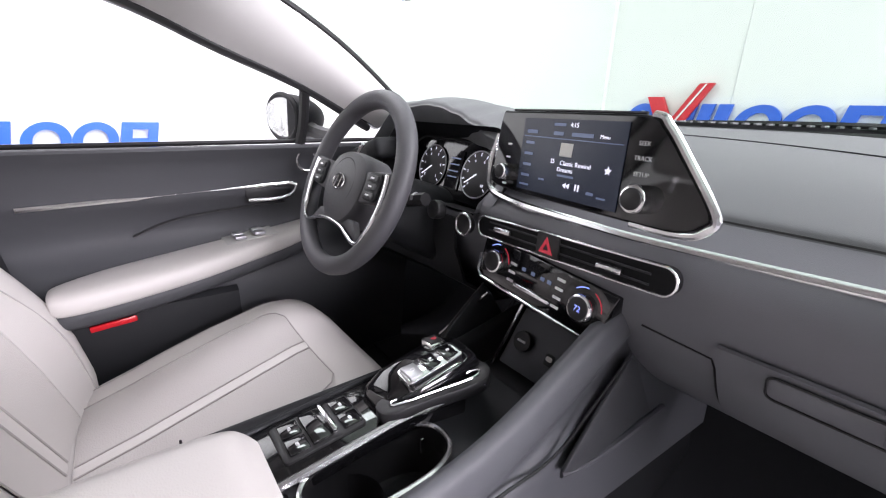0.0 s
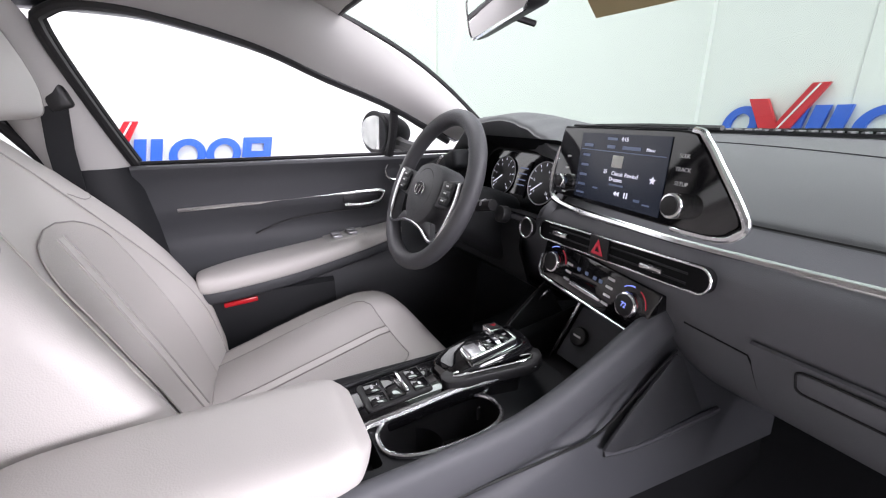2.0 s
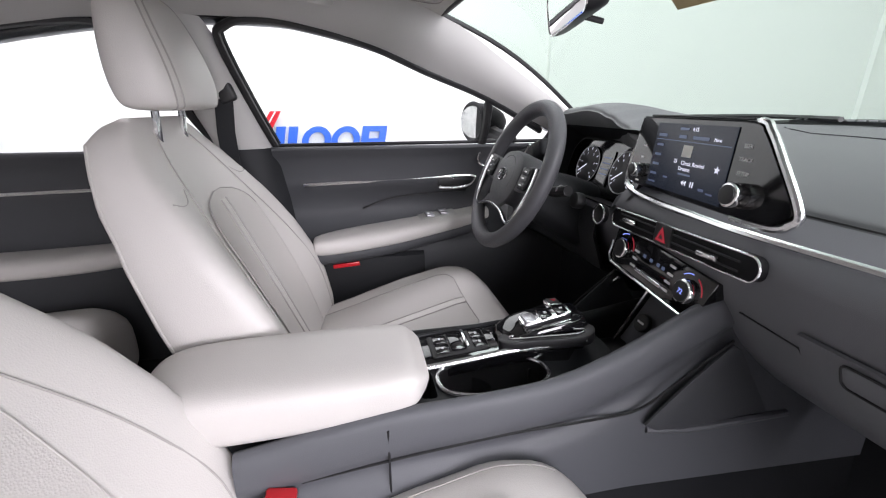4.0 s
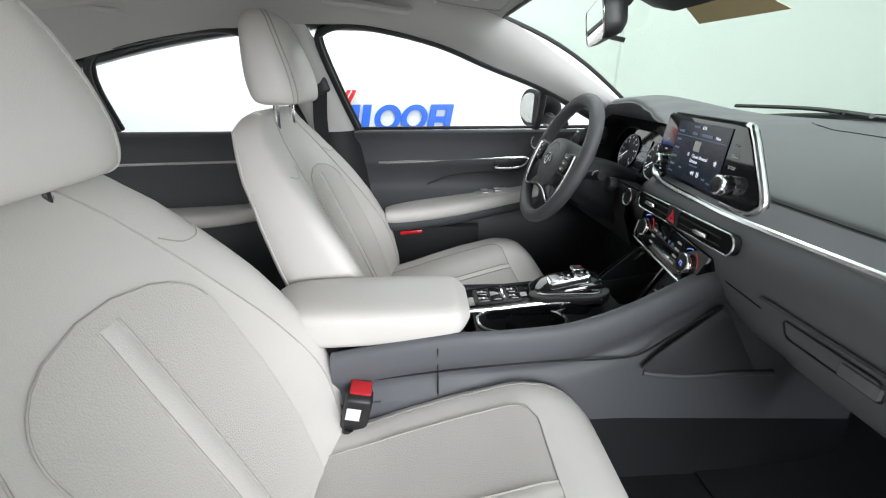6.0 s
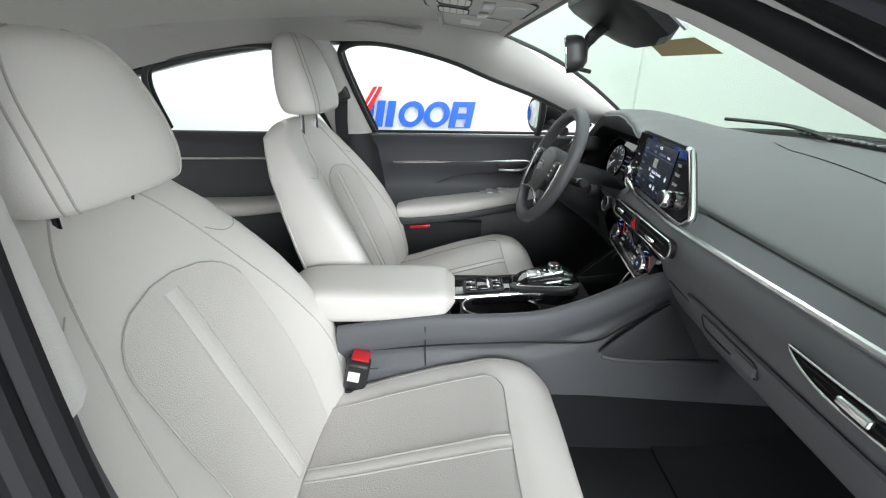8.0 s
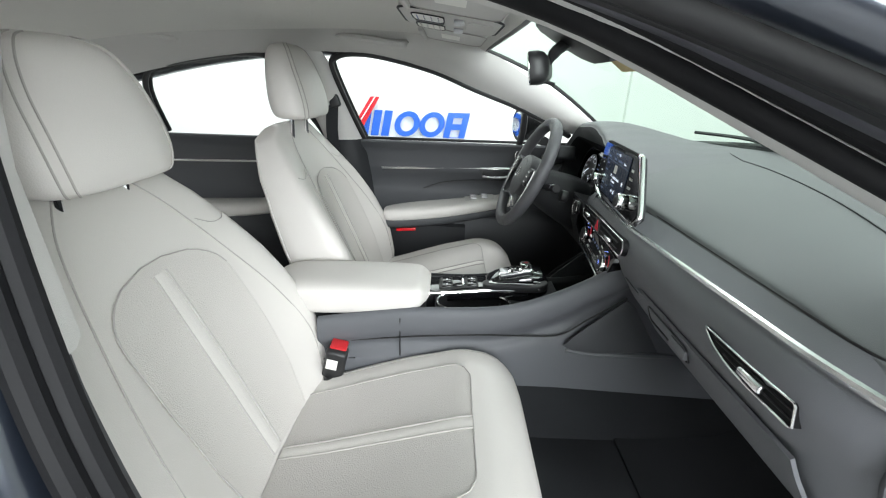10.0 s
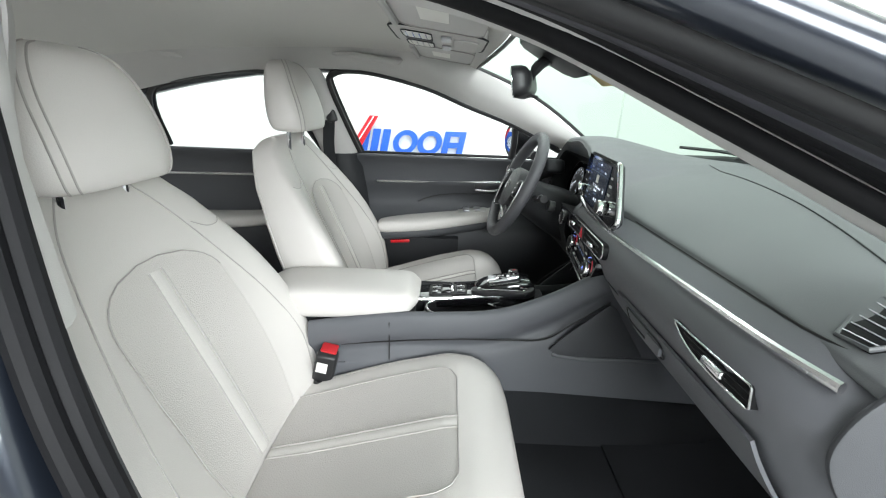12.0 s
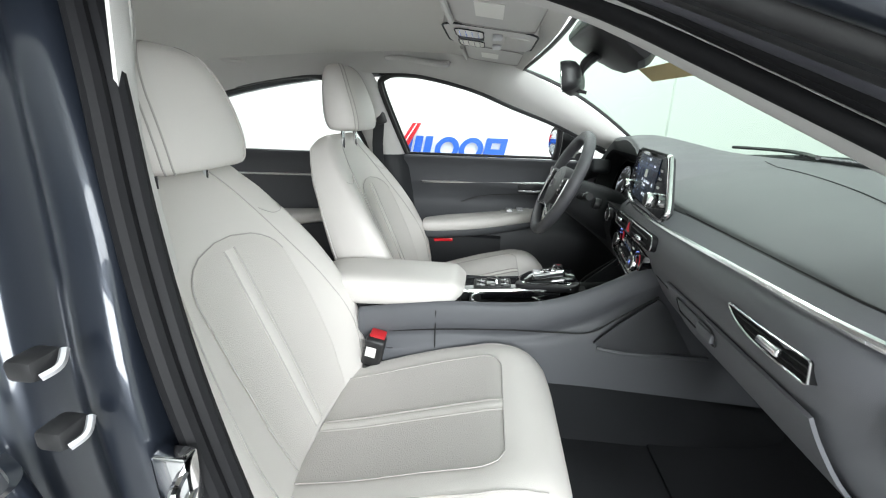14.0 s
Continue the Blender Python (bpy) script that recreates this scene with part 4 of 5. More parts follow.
# instrument cluster
mi2 = frame_on((-0.31, 0.985, 0.874), (1, 0, 0), (0, 0.28, 1))
ic = thing("instrument_cluster", (-0.31, 0.98, 0.86), "black instrument cluster with two round dials, below the dash hood", "instrument cluster")
part("cluster_back", plate(stadium(-0.03, 0.0, 0.36, 0.18, 6, 0.06), mi2 @ pose(0, 0, -0.014), 0.01), RUBBER, ic, "black back of the cluster")
part("cluster_face", plate(stadium(0, 0, 0.34, 0.125, 8, 0.05), mi2, 0.01), GLOSS, ic)
for x in (-0.075, 0.075):
    dl = part("dial", disc(0.046, 0.004, mi2 @ pose(x, 0, 0.002), 40, 0.001), BLACK, ic, "black round dial")
    part("dial_ring", tube(on(mi2, [(x + 0.047 * math.cos(a), 0.047 * math.sin(a)) for a in (2 * math.pi * i / 40 for i in range(40))], 0.004), 0.0013, 6, True), SILVER, dl, "silver dial ring")
    for i in range(11):
        a = radians(225 - 27 * i)
        part("tick_mark", tube(on(mi2, [(x + 0.037 * math.cos(a), 0.037 * math.sin(a)), (x + 0.043 * math.cos(a), 0.043 * math.sin(a))], 0.005), 0.0011, 4), SCREENW, dl, "white tick")
        if i % 2 == 0:
            part("dial_number", words(str(i // 2 * (1 if x < 0 else 2)), 0.008, mi2 @ pose(x + 0.029 * math.cos(a), 0.029 * math.sin(a), 0.005)), SCREENW, dl, "white dial number")
    a = radians(215)
    part("needle", tube(on(mi2, [(x, 0), (x + 0.036 * math.cos(a), 0.036 * math.sin(a))], 0.007), 0.0014, 5), SCREENW, dl, "white needle")
part("centre_display", plate(stadium(0, 0.0, 0.045, 0.085, 4, 0.004), mi2 @ pose(0, 0, 0.003), 0.003), GLOSS, ic, "dim centre display")
for y in (0.025, 0.012, -0.002, -0.014):
    part("display_bar", plate(stadium(0, y, 0.03, 0.003, 2, 0.001), mi2 @ pose(0, 0, 0.004), 0.0005), SCREENB, ic, "dim text line")
rows = []
for k, d in ((1.0, 0.0), (1.06, 0.02), (1.12, 0.05), (1.16, 0.055)):
    rows.append(on(mi2, [(x * k, y * k + d * 0.1) for x, y in stadium(0, 0, 0.35, 0.135, 10, 0.055)], d))
part("cluster_surround", loft(rows, True), RUBBER, ic, "black moulded surround")
# side trim and driver vent beside the cluster
part("driver_trim", box((0.20, 0.07, 0.05), (-0.58, 0.93, 0.88), 0.012, 3, pose(0, 0, 0, 0, -18, 0)), DARK, dash, "dark trim beside the cluster")
sv = part("driver_vent", plate(stadium(0, 0, 0.14, 0.035, 6, 0.006), frame_on((-0.60, 0.888, 0.875), (1, 0.1, 0.3), (0, 0.1, 1)), 0.01), BLACK, dash, "black driver air vent")
part("vent_rim", tube([(-0.52, 0.88, 0.915), (-0.575, 0.872, 0.865)], 0.004, 6), CHROME, sv, "silver vent bar")
# passenger vent
mp = frame_on((0.585, 0.8860, 0.815), (1, 0.045, 0.0), (0, 0.10, 1))
po = [(p.x, p.y) for p in curve([(-0.088, 0.0105, 0), (-0.005, 0.0095, 0), (0.060, 0.0115, 0)], 8)] + [(0.0635, 0.009), (0.070, -0.0125)] + [(p.x, p.y) for p in curve([(0.066, -0.0145, 0), (0.033, -0.0145, 0), (-0.026, -0.0125, 0), (-0.064, -0.004, 0), (-0.084, 0.006, 0)], 12)]
pv = part("passenger_vent", plate(po, mp @ pose(0, 0, 0.0025), 0.02), RUBBER, dash, "black passenger air vent")
part("vent_rim", tube(on(mp, po, 0.003), 0.0015, 6, True), CHROME, pv, "silver vent rim")
part("vent_slat", tube(on(mp, [(-0.064, 0.0045), (0.0, 0.003), (0.064, 0.003)], 0.003), 0.0012, 6), DARK, pv)
part("vent_slat", tube(on(mp, [(-0.045, -0.003), (0.0, -0.0055), (0.066, -0.006)], 0.003), 0.0012, 6), DARK, pv)
part("vent_tab", box((0.040, 0.010, 0.011), mp @ Vector((0.008, -0.002, 0.007)), 0.0035, 3), CHROME, pv, "silver vent tab")
# side window vent
VENT = [Vector(p) for p in ((0.644, 0.956, 0.898), (0.678, 0.959, 0.898), (0.688, 0.995, 0.910), (0.668, 1.020, 0.919), (0.610, 1.030, 0.922), (0.614, 1.002, 0.912))]
mw = frame_on((0.648, 0.990, 0.9050), (1, -0.10, 0.02), (-0.03, 0.066, 0.026))
flat_vent = [(q.x, q.y) for q in (mw.inverted() @ p for p in VENT)]
dv = part("side_window_vent", plate(flat_vent, mw @ pose(0, 0, 0.002), 0.02, (), 0.001), RUBBER, dash, "black side window vent")
part("vent_rim", tube(on(mw, flat_vent, 0.0012), 0.0028, 6, True), DASHTOP, dv, "grey vent rim")
for i in range(5):
    f = (i + 0.7) / 5.6
    a, b = (mw.inverted() @ p for p in (VENT[0].lerp(VENT[4], f), VENT[1].lerp(VENT[3], f) + Vector((0.008 * (1 - abs(2 * f - 1)), 0, 0))))
    part("vent_slat", tube(on(mw, [(a.x, a.y), (b.x, b.y)], 0.0026), 0.0009, 5), SILVER, dv)
# defroster grille
gr = part("defroster_grille", plate(stadium(0, 0, 0.62, 0.035, 6, 0.01), frame_on((0.08, 1.40, 0.985), (1, 0, 0), (0, 1, -0.02)), 0.006), DARK, dash, "dark defroster grille")
for i in range(30):
    part("grille_bar", box((0.006, 0.03, 0.004), (-0.21 + 0.02 * i, 1.40, 0.987), 0.001), DASHTOP, gr)
# end panel at the open door; darker grey offsets the side lamp's light
end = [(p.x + 0.012, p.y) for p in curve([(0.948, 0.896, 0), (0.918, 0.862, 0), (0.904, 0.835, 0), (0.900, 0.81, 0), (0.906, 0.788, 0), (0.92, 0.763, 0), (0.94, 0.735, 0), (1.02, 0.60, 0)], 28)] + [(1.14, 0.60), (1.14, 0.93), (1.02, 0.915)]
part("end_panel", plate(end, Matrix(((0, 0, 1, 0.7255), (1, 0, 0, 0), (0, 1, 0, 0), (0, 0, 0, 1))), 0.007, (), 0.003), DOOR, dash, "end cap of the dash, grey darkened for shade")
# glove box
gb = part("glove_box", thicken(loft([[(x, face(z) - 0.0025, z) for z in (0.762 - 0.13 * j / 12 for j in range(13))] for x in (0.255, 0.262, 0.4, 0.55, 0.648, 0.655)]), 0.005), DASH, dash, "grey glove box lid")
mg = frame_on((0.372, 0.909, 0.737), (1, 0, 0), (0, -0.42, 1))
part("latch_recess", plate(stadium(0, 0, 0.135, 0.028, 6, 0.008), mg @ pose(0, 0, 0.003), 0.004, (), 0.001), DASH, gb, "grey latch recess")
part("recess_rim", tube(on(mg, stadium(0, 0, 0.137, 0.034, 6, 0.009), 0.003), 0.0016, 6, True), BLACK, gb, "dark joint round the recess")
part("latch_handle", box((0.05, 0.008, 0.018), mg @ Vector((0.045, 0.002, 0.006)), 0.003), DASH, gb, "grey latch handle")
part("panel_joint", tube([(x, face(0.742 - 0.1 * (x - 0.16)) - 0.0005, 0.742 - 0.1 * (x - 0.16)) for x in (0.165, 0.19, 0.22, 0.247)] + [(0.25, face(z) - 0.0005, z) for z in (0.72, 0.70, 0.68, 0.66, 0.64)], 0.0014, 6), BLACK, dash, "dark joint between the dash panels")
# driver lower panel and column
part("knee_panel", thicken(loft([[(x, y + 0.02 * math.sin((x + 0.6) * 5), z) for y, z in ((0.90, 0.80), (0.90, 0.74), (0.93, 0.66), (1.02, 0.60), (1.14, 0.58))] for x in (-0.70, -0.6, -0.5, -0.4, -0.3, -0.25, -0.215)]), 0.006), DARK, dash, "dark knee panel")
pd = thing("pedals", (-0.33, 1.2, 0.35), "black foot pedals in the driver foot well", "pedal")
for x, w, h in ((-0.36, 0.09, 0.06), (-0.24, 0.05, 0.13)):
    part("pedal", box((w, 0.02, h), (x, 1.19, 0.40), 0.006, 2, pose(0, 0, 0, -35)), RUBBER, pd)
    part("pedal_arm", tube(curve([(x, 1.20, 0.41), (x, 1.27, 0.48), (x, 1.30, 0.60)], 8), 0.008, 6), BLACK, pd)

# ---------------------------------------------------------------- steering wheel
AX = Vector((0, -math.cos(radians(24)), math.sin(radians(24))))
HUB = Vector((-0.372, 0.75, 0.86))
mwh = frame_on(HUB, (1, 0, 0), (0, math.sin(radians(24)), math.cos(radians(24))))
sw = thing("steering_wheel", HUB, "grey leather steering wheel with silver lower spokes", "steering wheel")
R = 0.169
rim = [mwh @ Vector((R * math.cos(a) - 0.002, R * math.sin(a) + 0.008, -0.026)) for a in (2 * math.pi * i / 72 for i in range(72))]
part("rim", tube(rim, 0.0185, 14, True, 1.0, AX), WHEEL, sw, "grey leather rim")
rows = []
for k, d in ((0.99, -0.055), (1.0, -0.02), (0.99, -0.006), (0.93, 0.002), (0.78, 0.007), (0.4, 0.010), (0.02, 0.011)):
    rows.append(on(mwh, [(0.080 * k * sp(math.cos(a), 0.75) * (1 - 0.13 * (math.sin(a) < 0) * -math.sin(a)), (0.066 if math.sin(a) > 0 else 0.080) * k * sp(math.sin(a), 0.8)) for a in (2 * math.pi * i / 40 for i in range(40))], d - 0.012))
part("hub", loft(rows, True, True), WHEEL, sw, "grey airbag cover")
part("hub_ring", tube(on(mwh, [(0.049 * math.cos(a), 0.049 * math.sin(a)) for a in (2 * math.pi * i / 40 for i in range(40))], -0.0045), 0.0010, 6, True), DARK, sw, "round crease in the cover")
em = part("emblem", tube(on(mwh, [(0.023 * math.cos(a), 0.0145 * math.sin(a)) for a in (2 * math.pi * i / 28 for i in range(28))], 0.001), 0.0018, 6, True), BRIGHT, sw, "chrome oval emblem")
for x in (-0.008, 0.008):
    part("emblem_bar", tube(on(mwh, [(x - 0.003, -0.010), (x + 0.003, 0.010)], 0.001), 0.0026, 6), BRIGHT, em)
part("emblem_bar", tube(on(mwh, [(-0.007, -0.002), (0.007, 0.002)], 0.001), 0.0024, 6), BRIGHT, em)
for s in (-1, 1):
    arm = [(s * 0.06, 0.032), (s * 0.10, 0.038), (s * 0.163, 0.042), (s * 0.163, 0.002), (s * 0.13, -0.018), (s * 0.06, -0.026)]
    part("spoke", plate(arm if s > 0 else arm[::-1], mwh @ pose(0, 0, -0.012), 0.018, (), 0.004), WHEEL, sw, "grey side spoke")
    pod = part("button_pod", plate(stadium(s * 0.111, 0.009, 0.046, 0.052, 5, 0.012), mwh @ pose(0, 0, -0.006), 0.01, (), 0.002), DARK, sw, "dark button pod")
    for y in (0.024, 0.009, -0.007):
        part("wheel_button", plate(stadium(s * 0.111, y, 0.034, 0.011, 3, 0.003), mwh @ pose(0, 0, -0.003), 0.004, (), 0.001), BLACK if y != 0.009 else DOOR, pod)
        part("button_print", plate(stadium(s * 0.111, y, 0.012, 0.003, 2, 0.001), mwh @ pose(0, 0, -0.0026), 0.0006), WHITE, pod, "small white print")
    low = [(0.143, 0.036), (0.149, 0.005), (0.147, -0.030), (0.138, -0.064), (0.124, -0.090), (0.104, -0.095), (0.080, -0.089), (0.045, -0.079), (0.0, -0.0755)]
    wide = [0.0095 if s < 0 else 0.0055] * 17 + [0.0055, 0.005, 0.0045, 0.004] + [0.0036] * 40
    part("silver_spoke", tube(curve([mwh @ Vector((s * x, y, -0.010)) for x, y in low], 40), wide, 10, flat=0.55, up=AX), CHROME, sw, "satin silver spoke trim")
part("lower_web", plate([(-0.104, -0.093), (-0.080, -0.087), (-0.045, -0.077), (0, -0.074), (0.045, -0.077), (0.080, -0.087), (0.104, -0.093), (0.075, -0.060), (-0.075, -0.060)], mwh @ pose(0, 0, -0.016), 0.014, (), 0.002), WHEEL, sw, "grey web below the hub")
part("column_shroud", loft([on(mwh, [(kx * sp(math.cos(a), 0.6), ky * sp(math.sin(a), 0.6) - 0.01) for a in (2 * math.pi * i / 24 for i in range(24))], -d) for d, kx, ky in ((0.05, 0.055, 0.05), (0.09, 0.07, 0.06), (0.17, 0.085, 0.075), (0.27, 0.10, 0.085))], True, True), DARK, sw, "dark steering column shroud")
for s, e in ((1, 0.02), (-1, 0.02)):
    st = part("stalk", tube(curve(on(mwh, [(s * 0.06, 0.0), (s * 0.12, 0.012), (s * 0.165, 0.022)], -0.085), 10), [0.008, 0.008, 0.009, 0.011, 0.012, 0.012], 8), BLACK, sw, "black control stalk")
    part("stalk_mark", tube(on(mwh, [(s * 0.135, 0.016), (s * 0.142, 0.018)], -0.085), 0.0125, 8), SILVER, st, "silver stalk band")
part("ignition_collar", disc(0.017, 0.02, frame_on((-0.205, 0.86, 0.825), (1, 0, 0), (0, 0.2, 1)), 28, 0.003), BLACK, dash, "black round socket below the stalk")

# ---------------------------------------------------------------- centre console
cc = thing("centre_console", (0, 0.6, 0.27), "grey centre console with gloss black shifter panel and cup holders", "console")
RIDGE = [(0.22, 0.585), (0.418, 0.617), (0.56, 0.624), (0.677, 0.636), (0.787, 0.676), (0.888, 0.735), (0.96, 0.775), (1.03, 0.80), (1.25, 0.83)]
for s in (-1, 1):
    rows = []
    for p in curve([(y, z, 0) for y, z in RIDGE], 36):
        y, z = p.x, p.y
        if s < 0:
            z = min(z, 0.600 + 0.12 * max(0, y - 0.86))
        xo = 0.132 + 0.012 * max(0, y - 0.8) / 0.2
        rows.append(curve([(s * (xo - 0.032), y, z - 0.10), (s * (xo - 0.030), y, z - 0.02), (s * (xo - 0.022), y, z - 0.003), (s * (xo - 0.011), y, z + 0.002), (s * xo, y, z - 0.010),
                           (s * (xo + 0.004), y, z - 0.05), (s * (xo - 0.008), y, z - 0.085), (s * (xo + 0.004), y, min(z - 0.11, 0.56)), (s * (xo + 0.010), y, 0.48), (s * (xo + 0.012), y, 0.425)], 36))
    # driver side is near-black: its shade is put into the colour
    part("side_wall", thicken(loft(rows), 0.004), CONSOLE if s > 0 else DARK, cc, "console side wall, driver side darkened for shade")
    part("side_joint", tube([(s * 0.1345, 0.42, z) for z in (0.60, 0.55)] + [(s * 0.141, 0.42, 0.45)], 0.0016, 5), BLACK, cc, "dark joint line")
    pk = [(0.808, 0.552), (0.83, 0.578), (0.862, 0.610), (0.936, 0.678), (0.955, 0.665), (1.035, 0.541), (0.879, 0.535), (0.83, 0.540)]
    # flat plate for the pocket; darker grey stands for shade in the recess
    part("side_pocket", plate(pk, Matrix(((0, 0, 1, s * 0.152), (1, 0, 0, 0), (0, 1, 0, 0), (0, 0, 0, 1))), 0.006, (), 0.002), DOOR, cc, "side pocket plate with the recess shade in its colour")
    # black tube draws the shadow in the undercut below the roll
    part("undercut_shade", tube(curve([(s * 0.1275, 0.30, 0.530), (s * 0.130, 0.45, 0.548), (s * 0.1315, 0.60, 0.560), (s * 0.1355, 0.72, 0.565), (s * 0.140, 0.80, 0.575), (s * 0.147, 0.856, 0.622), (s * 0.150, 0.936, 0.684)], 36), 0.0022, 6), BLACK, cc, "black line for the shade under the console roll")
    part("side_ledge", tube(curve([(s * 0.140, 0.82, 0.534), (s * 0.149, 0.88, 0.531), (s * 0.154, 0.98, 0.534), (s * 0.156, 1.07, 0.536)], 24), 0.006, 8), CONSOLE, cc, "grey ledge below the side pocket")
    part("carpet_side", thicken(loft([[(s * 0.136, y, 0.428), (s * 0.142, y, 0.34), (s * 0.15, y, 0.265)] for y in (0.2, 0.6, 1.0, 1.3)]), 0.006), CARPET, cc, "black carpet below the console")
# deck with the cup well
deck = [(-0.10, 0.40), (0.10, 0.40), (0.10, 0.83), (-0.10, 0.83)]
cup = [(0.046 + 0.046 * sp(math.cos(a), 0.8), 0.598 + 0.092 * sp(math.sin(a), 0.75)) for a in (2 * math.pi * i / 40 for i in range(40))]
slot = stadium(0.048, 0.488, 0.066, 0.024, 5, 0.006)
mdk = frame_on((0, 0, 0.600), (1, 0, 0), (0, 1, 0.0))
part("deck", plate(deck, mdk, 0.004, [cup, slot]), DARK, cc, "dark console deck")
cw = part("cup_well", loft([on(mdk, [(0.046 + (x - 0.046) * k, 0.598 + (y - 0.598) * k) for x, y in cup], -d) for k, d in ((1.0, 0.002), (0.97, 0.03), (0.94, 0.075), (0.5, 0.078), (0.02, 0.078))], True), BLACK, cc, "black twin cup holder")
part("cup_ring", tube(on(mdk, cup, 0.002), 0.0038, 8, True), CHROME, cw, "chrome cup holder ring")
for y in (0.555, 0.642):
    part("cup_floor", disc(0.033, 0.006, pose(0.046, y, 0.526), 30, 0.002), DARK, cw, "dark cup base")
    part("cup_wall", loft([[(0.046 + 0.040 * math.cos(a), y + 0.042 * math.sin(a), z) for a in (radians(25 + 5 * i) for i in range(27))] for z in (0.524, 0.575)]), BLACK, cw, "black cup wall")
for x, y in ((0.030, 0.668), (0.058, 0.520)):
    part("cup_tab", box((0.004, 0.006, 0.022), (x, y, 0.582), 0.001), BRIGHT, cw, "silver cup spring tab")
part("slot_well", loft([on(mdk, [(0.048 + (x - 0.048) * k, 0.488 + (y - 0.488) * k) for x, y in slot], -d) for k, d in ((1.0, 0.002), (0.95, 0.05), (0.02, 0.05))], True), BLACK, cc, "black slot")
# gloss panel, trims, switches
mgp = frame_on((-0.028, 0.0, 0.560), (1, 0, 0), (0, 1, 0.085))
part("gloss_panel", plate([(-0.060, 0.40), (0.041, 0.40), (0.037, 0.60), (0.040, 0.66), (0.052, 0.70), (0.060, 0.74), (0.0, 0.80), (-0.05, 0.80), (-0.062, 0.66)], mgp @ pose(0, 0, 0.002), 0.025, (), 0.003), GLOSS, cc, "gloss black shifter panel")
part("silver_edge", tube(curve([(0.015, 0.40, 0.601), (0.013, 0.485, 0.606), (0.011, 0.56, 0.611), (0.012, 0.64, 0.620), (0.022, 0.69, 0.628), (0.036, 0.74, 0.638), (0.042, 0.763, 0.643)], 28), [0.0065] * 22 + [0.0055, 0.0045, 0.004, 0.003, 0.003], 8, flat=0.8), CHROME, cc, "satin silver console trim")
part("armlid_edge", tube(curve([(-0.092, 0.40, 0.598), (-0.095, 0.6, 0.612), (-0.09, 0.75, 0.628)], 16), 0.004, 8), DARK, cc)
bk = part("switch_block", plate(stadium(-0.018, 0.563, 0.068, 0.105, 4, 0.006), mgp @ pose(0, 0, 0.006), 0.02, (), 0.003), BLACK, cc, "black switch block")
for x, y, mt in ((-0.033, 0.532, GLOSS), (-0.003, 0.532, GLOSS), (-0.033, 0.600, GLOSS), (-0.003, 0.600, GLOSS)):
    part("switch", box((0.026, 0.025, 0.005), mgp @ Vector((x, y, 0.0058)), 0.0015), mt, bk)
    part("switch_print", plate(stadium(x, y, 0.007, 0.004, 2, 0.001), mgp @ pose(0, 0, 0.0086), 0.0005), SILVER, bk, "small grey print")
part("park_lever", box((0.056, 0.026, 0.006), mgp @ Vector((-0.018, 0.560, 0.007)), 0.002), GLOSS, bk, "black parking switch")
part("lever_lip", box((0.056, 0.008, 0.010), mgp @ Vector((-0.018, 0.576, 0.010)), 0.003), BRIGHT, bk, "chrome switch lip")
sh = part("shifter_pod", loft([[Vector((cx + hw * sp(math.cos(a), 0.55), y, zb + (zt - zb) * (0.5 + 0.5 * sp(math.sin(a), 0.55)))) for a in (2 * math.pi * i / 28 for i in range(28))] for y, cx, hw, zt, zb in ((0.628, -0.034, 0.022, 0.618, 0.59), (0.636, -0.034, 0.032, 0.636, 0.59), (0.66, -0.031, 0.038, 0.652, 0.59), (0.69, -0.028, 0.041, 0.662, 0.59), (0.74, -0.024, 0.043, 0.674, 0.60), (0.775, -0.022, 0.039, 0.670, 0.60), (0.792, -0.020, 0.028, 0.650, 0.61))], True, True), GLOSS, cc, "gloss black shifter pod")
msh = frame_on((-0.006, 0.706, 0.6705), (1, -0.08, 0), (0.08, 1, 0.24))
fr = part("shift_frame", plate(stadium(0, 0, 0.037, 0.088, 6, 0.007), msh @ pose(0, 0, 0.004), 0.016, (), 0.002), BRIGHT, sh, "chrome shift button frame")
for y, txt in ((-0.028, "D"), (0.0, "N"), (0.028, "R")):
    b = part("shift_button", box((0.029, 0.023, 0.005), msh @ Vector((0, y, 0.004)), 0.002), SILVER if txt == "D" else GLOSS, fr)
    part("letter", words(txt, 0.010, msh @ pose(0, y, 0.0068)), WHITE, b, "white letter")
pb = part("park_button", box((0.026, 0.026, 0.010), msh @ Vector((-0.042, 0.030, -0.006)), 0.002), BRIGHT, sh, "chrome park button")
part("park_face", box((0.020, 0.020, 0.003), msh @ Vector((-0.042, 0.030, -0.0008)), 0.001), BLACK, pb, "black button face")
part("letter", words("P", 0.014, msh @ pose(-0.042, 0.030, 0.0012)), REDGLOW, pb, "red letter")
mld = frame_on((0.0, 0.63, 0.632), (1, 0, 0), (0, 1, 0.125))
outer = [(p.x, p.y) for p in curve([(-0.018, 0.0, 0), (0.010, -0.002, 0), (0.024, 0.05, 0), (0.040, 0.108, 0), (0.043, 0.135, 0), (0.032, 0.153, 0), (0.012, 0.156, 0), (-0.002, 0.12, 0), (-0.016, 0.05, 0)], 45, True)]
inner_slot = [(p.x, p.y) for p in curve([(-0.004, 0.020, 0), (0.004, 0.016, 0), (0.018, 0.07, 0), (0.030, 0.118, 0), (0.029, 0.134, 0), (0.020, 0.134, 0), (0.006, 0.075, 0)], 35, True)]
lg = part("side_ledge", plate(outer, mld @ pose(0, 0, 0.004), 0.020, [inner_slot], 0.003), BLACK, sh, "black side ledge with an oblong slot")
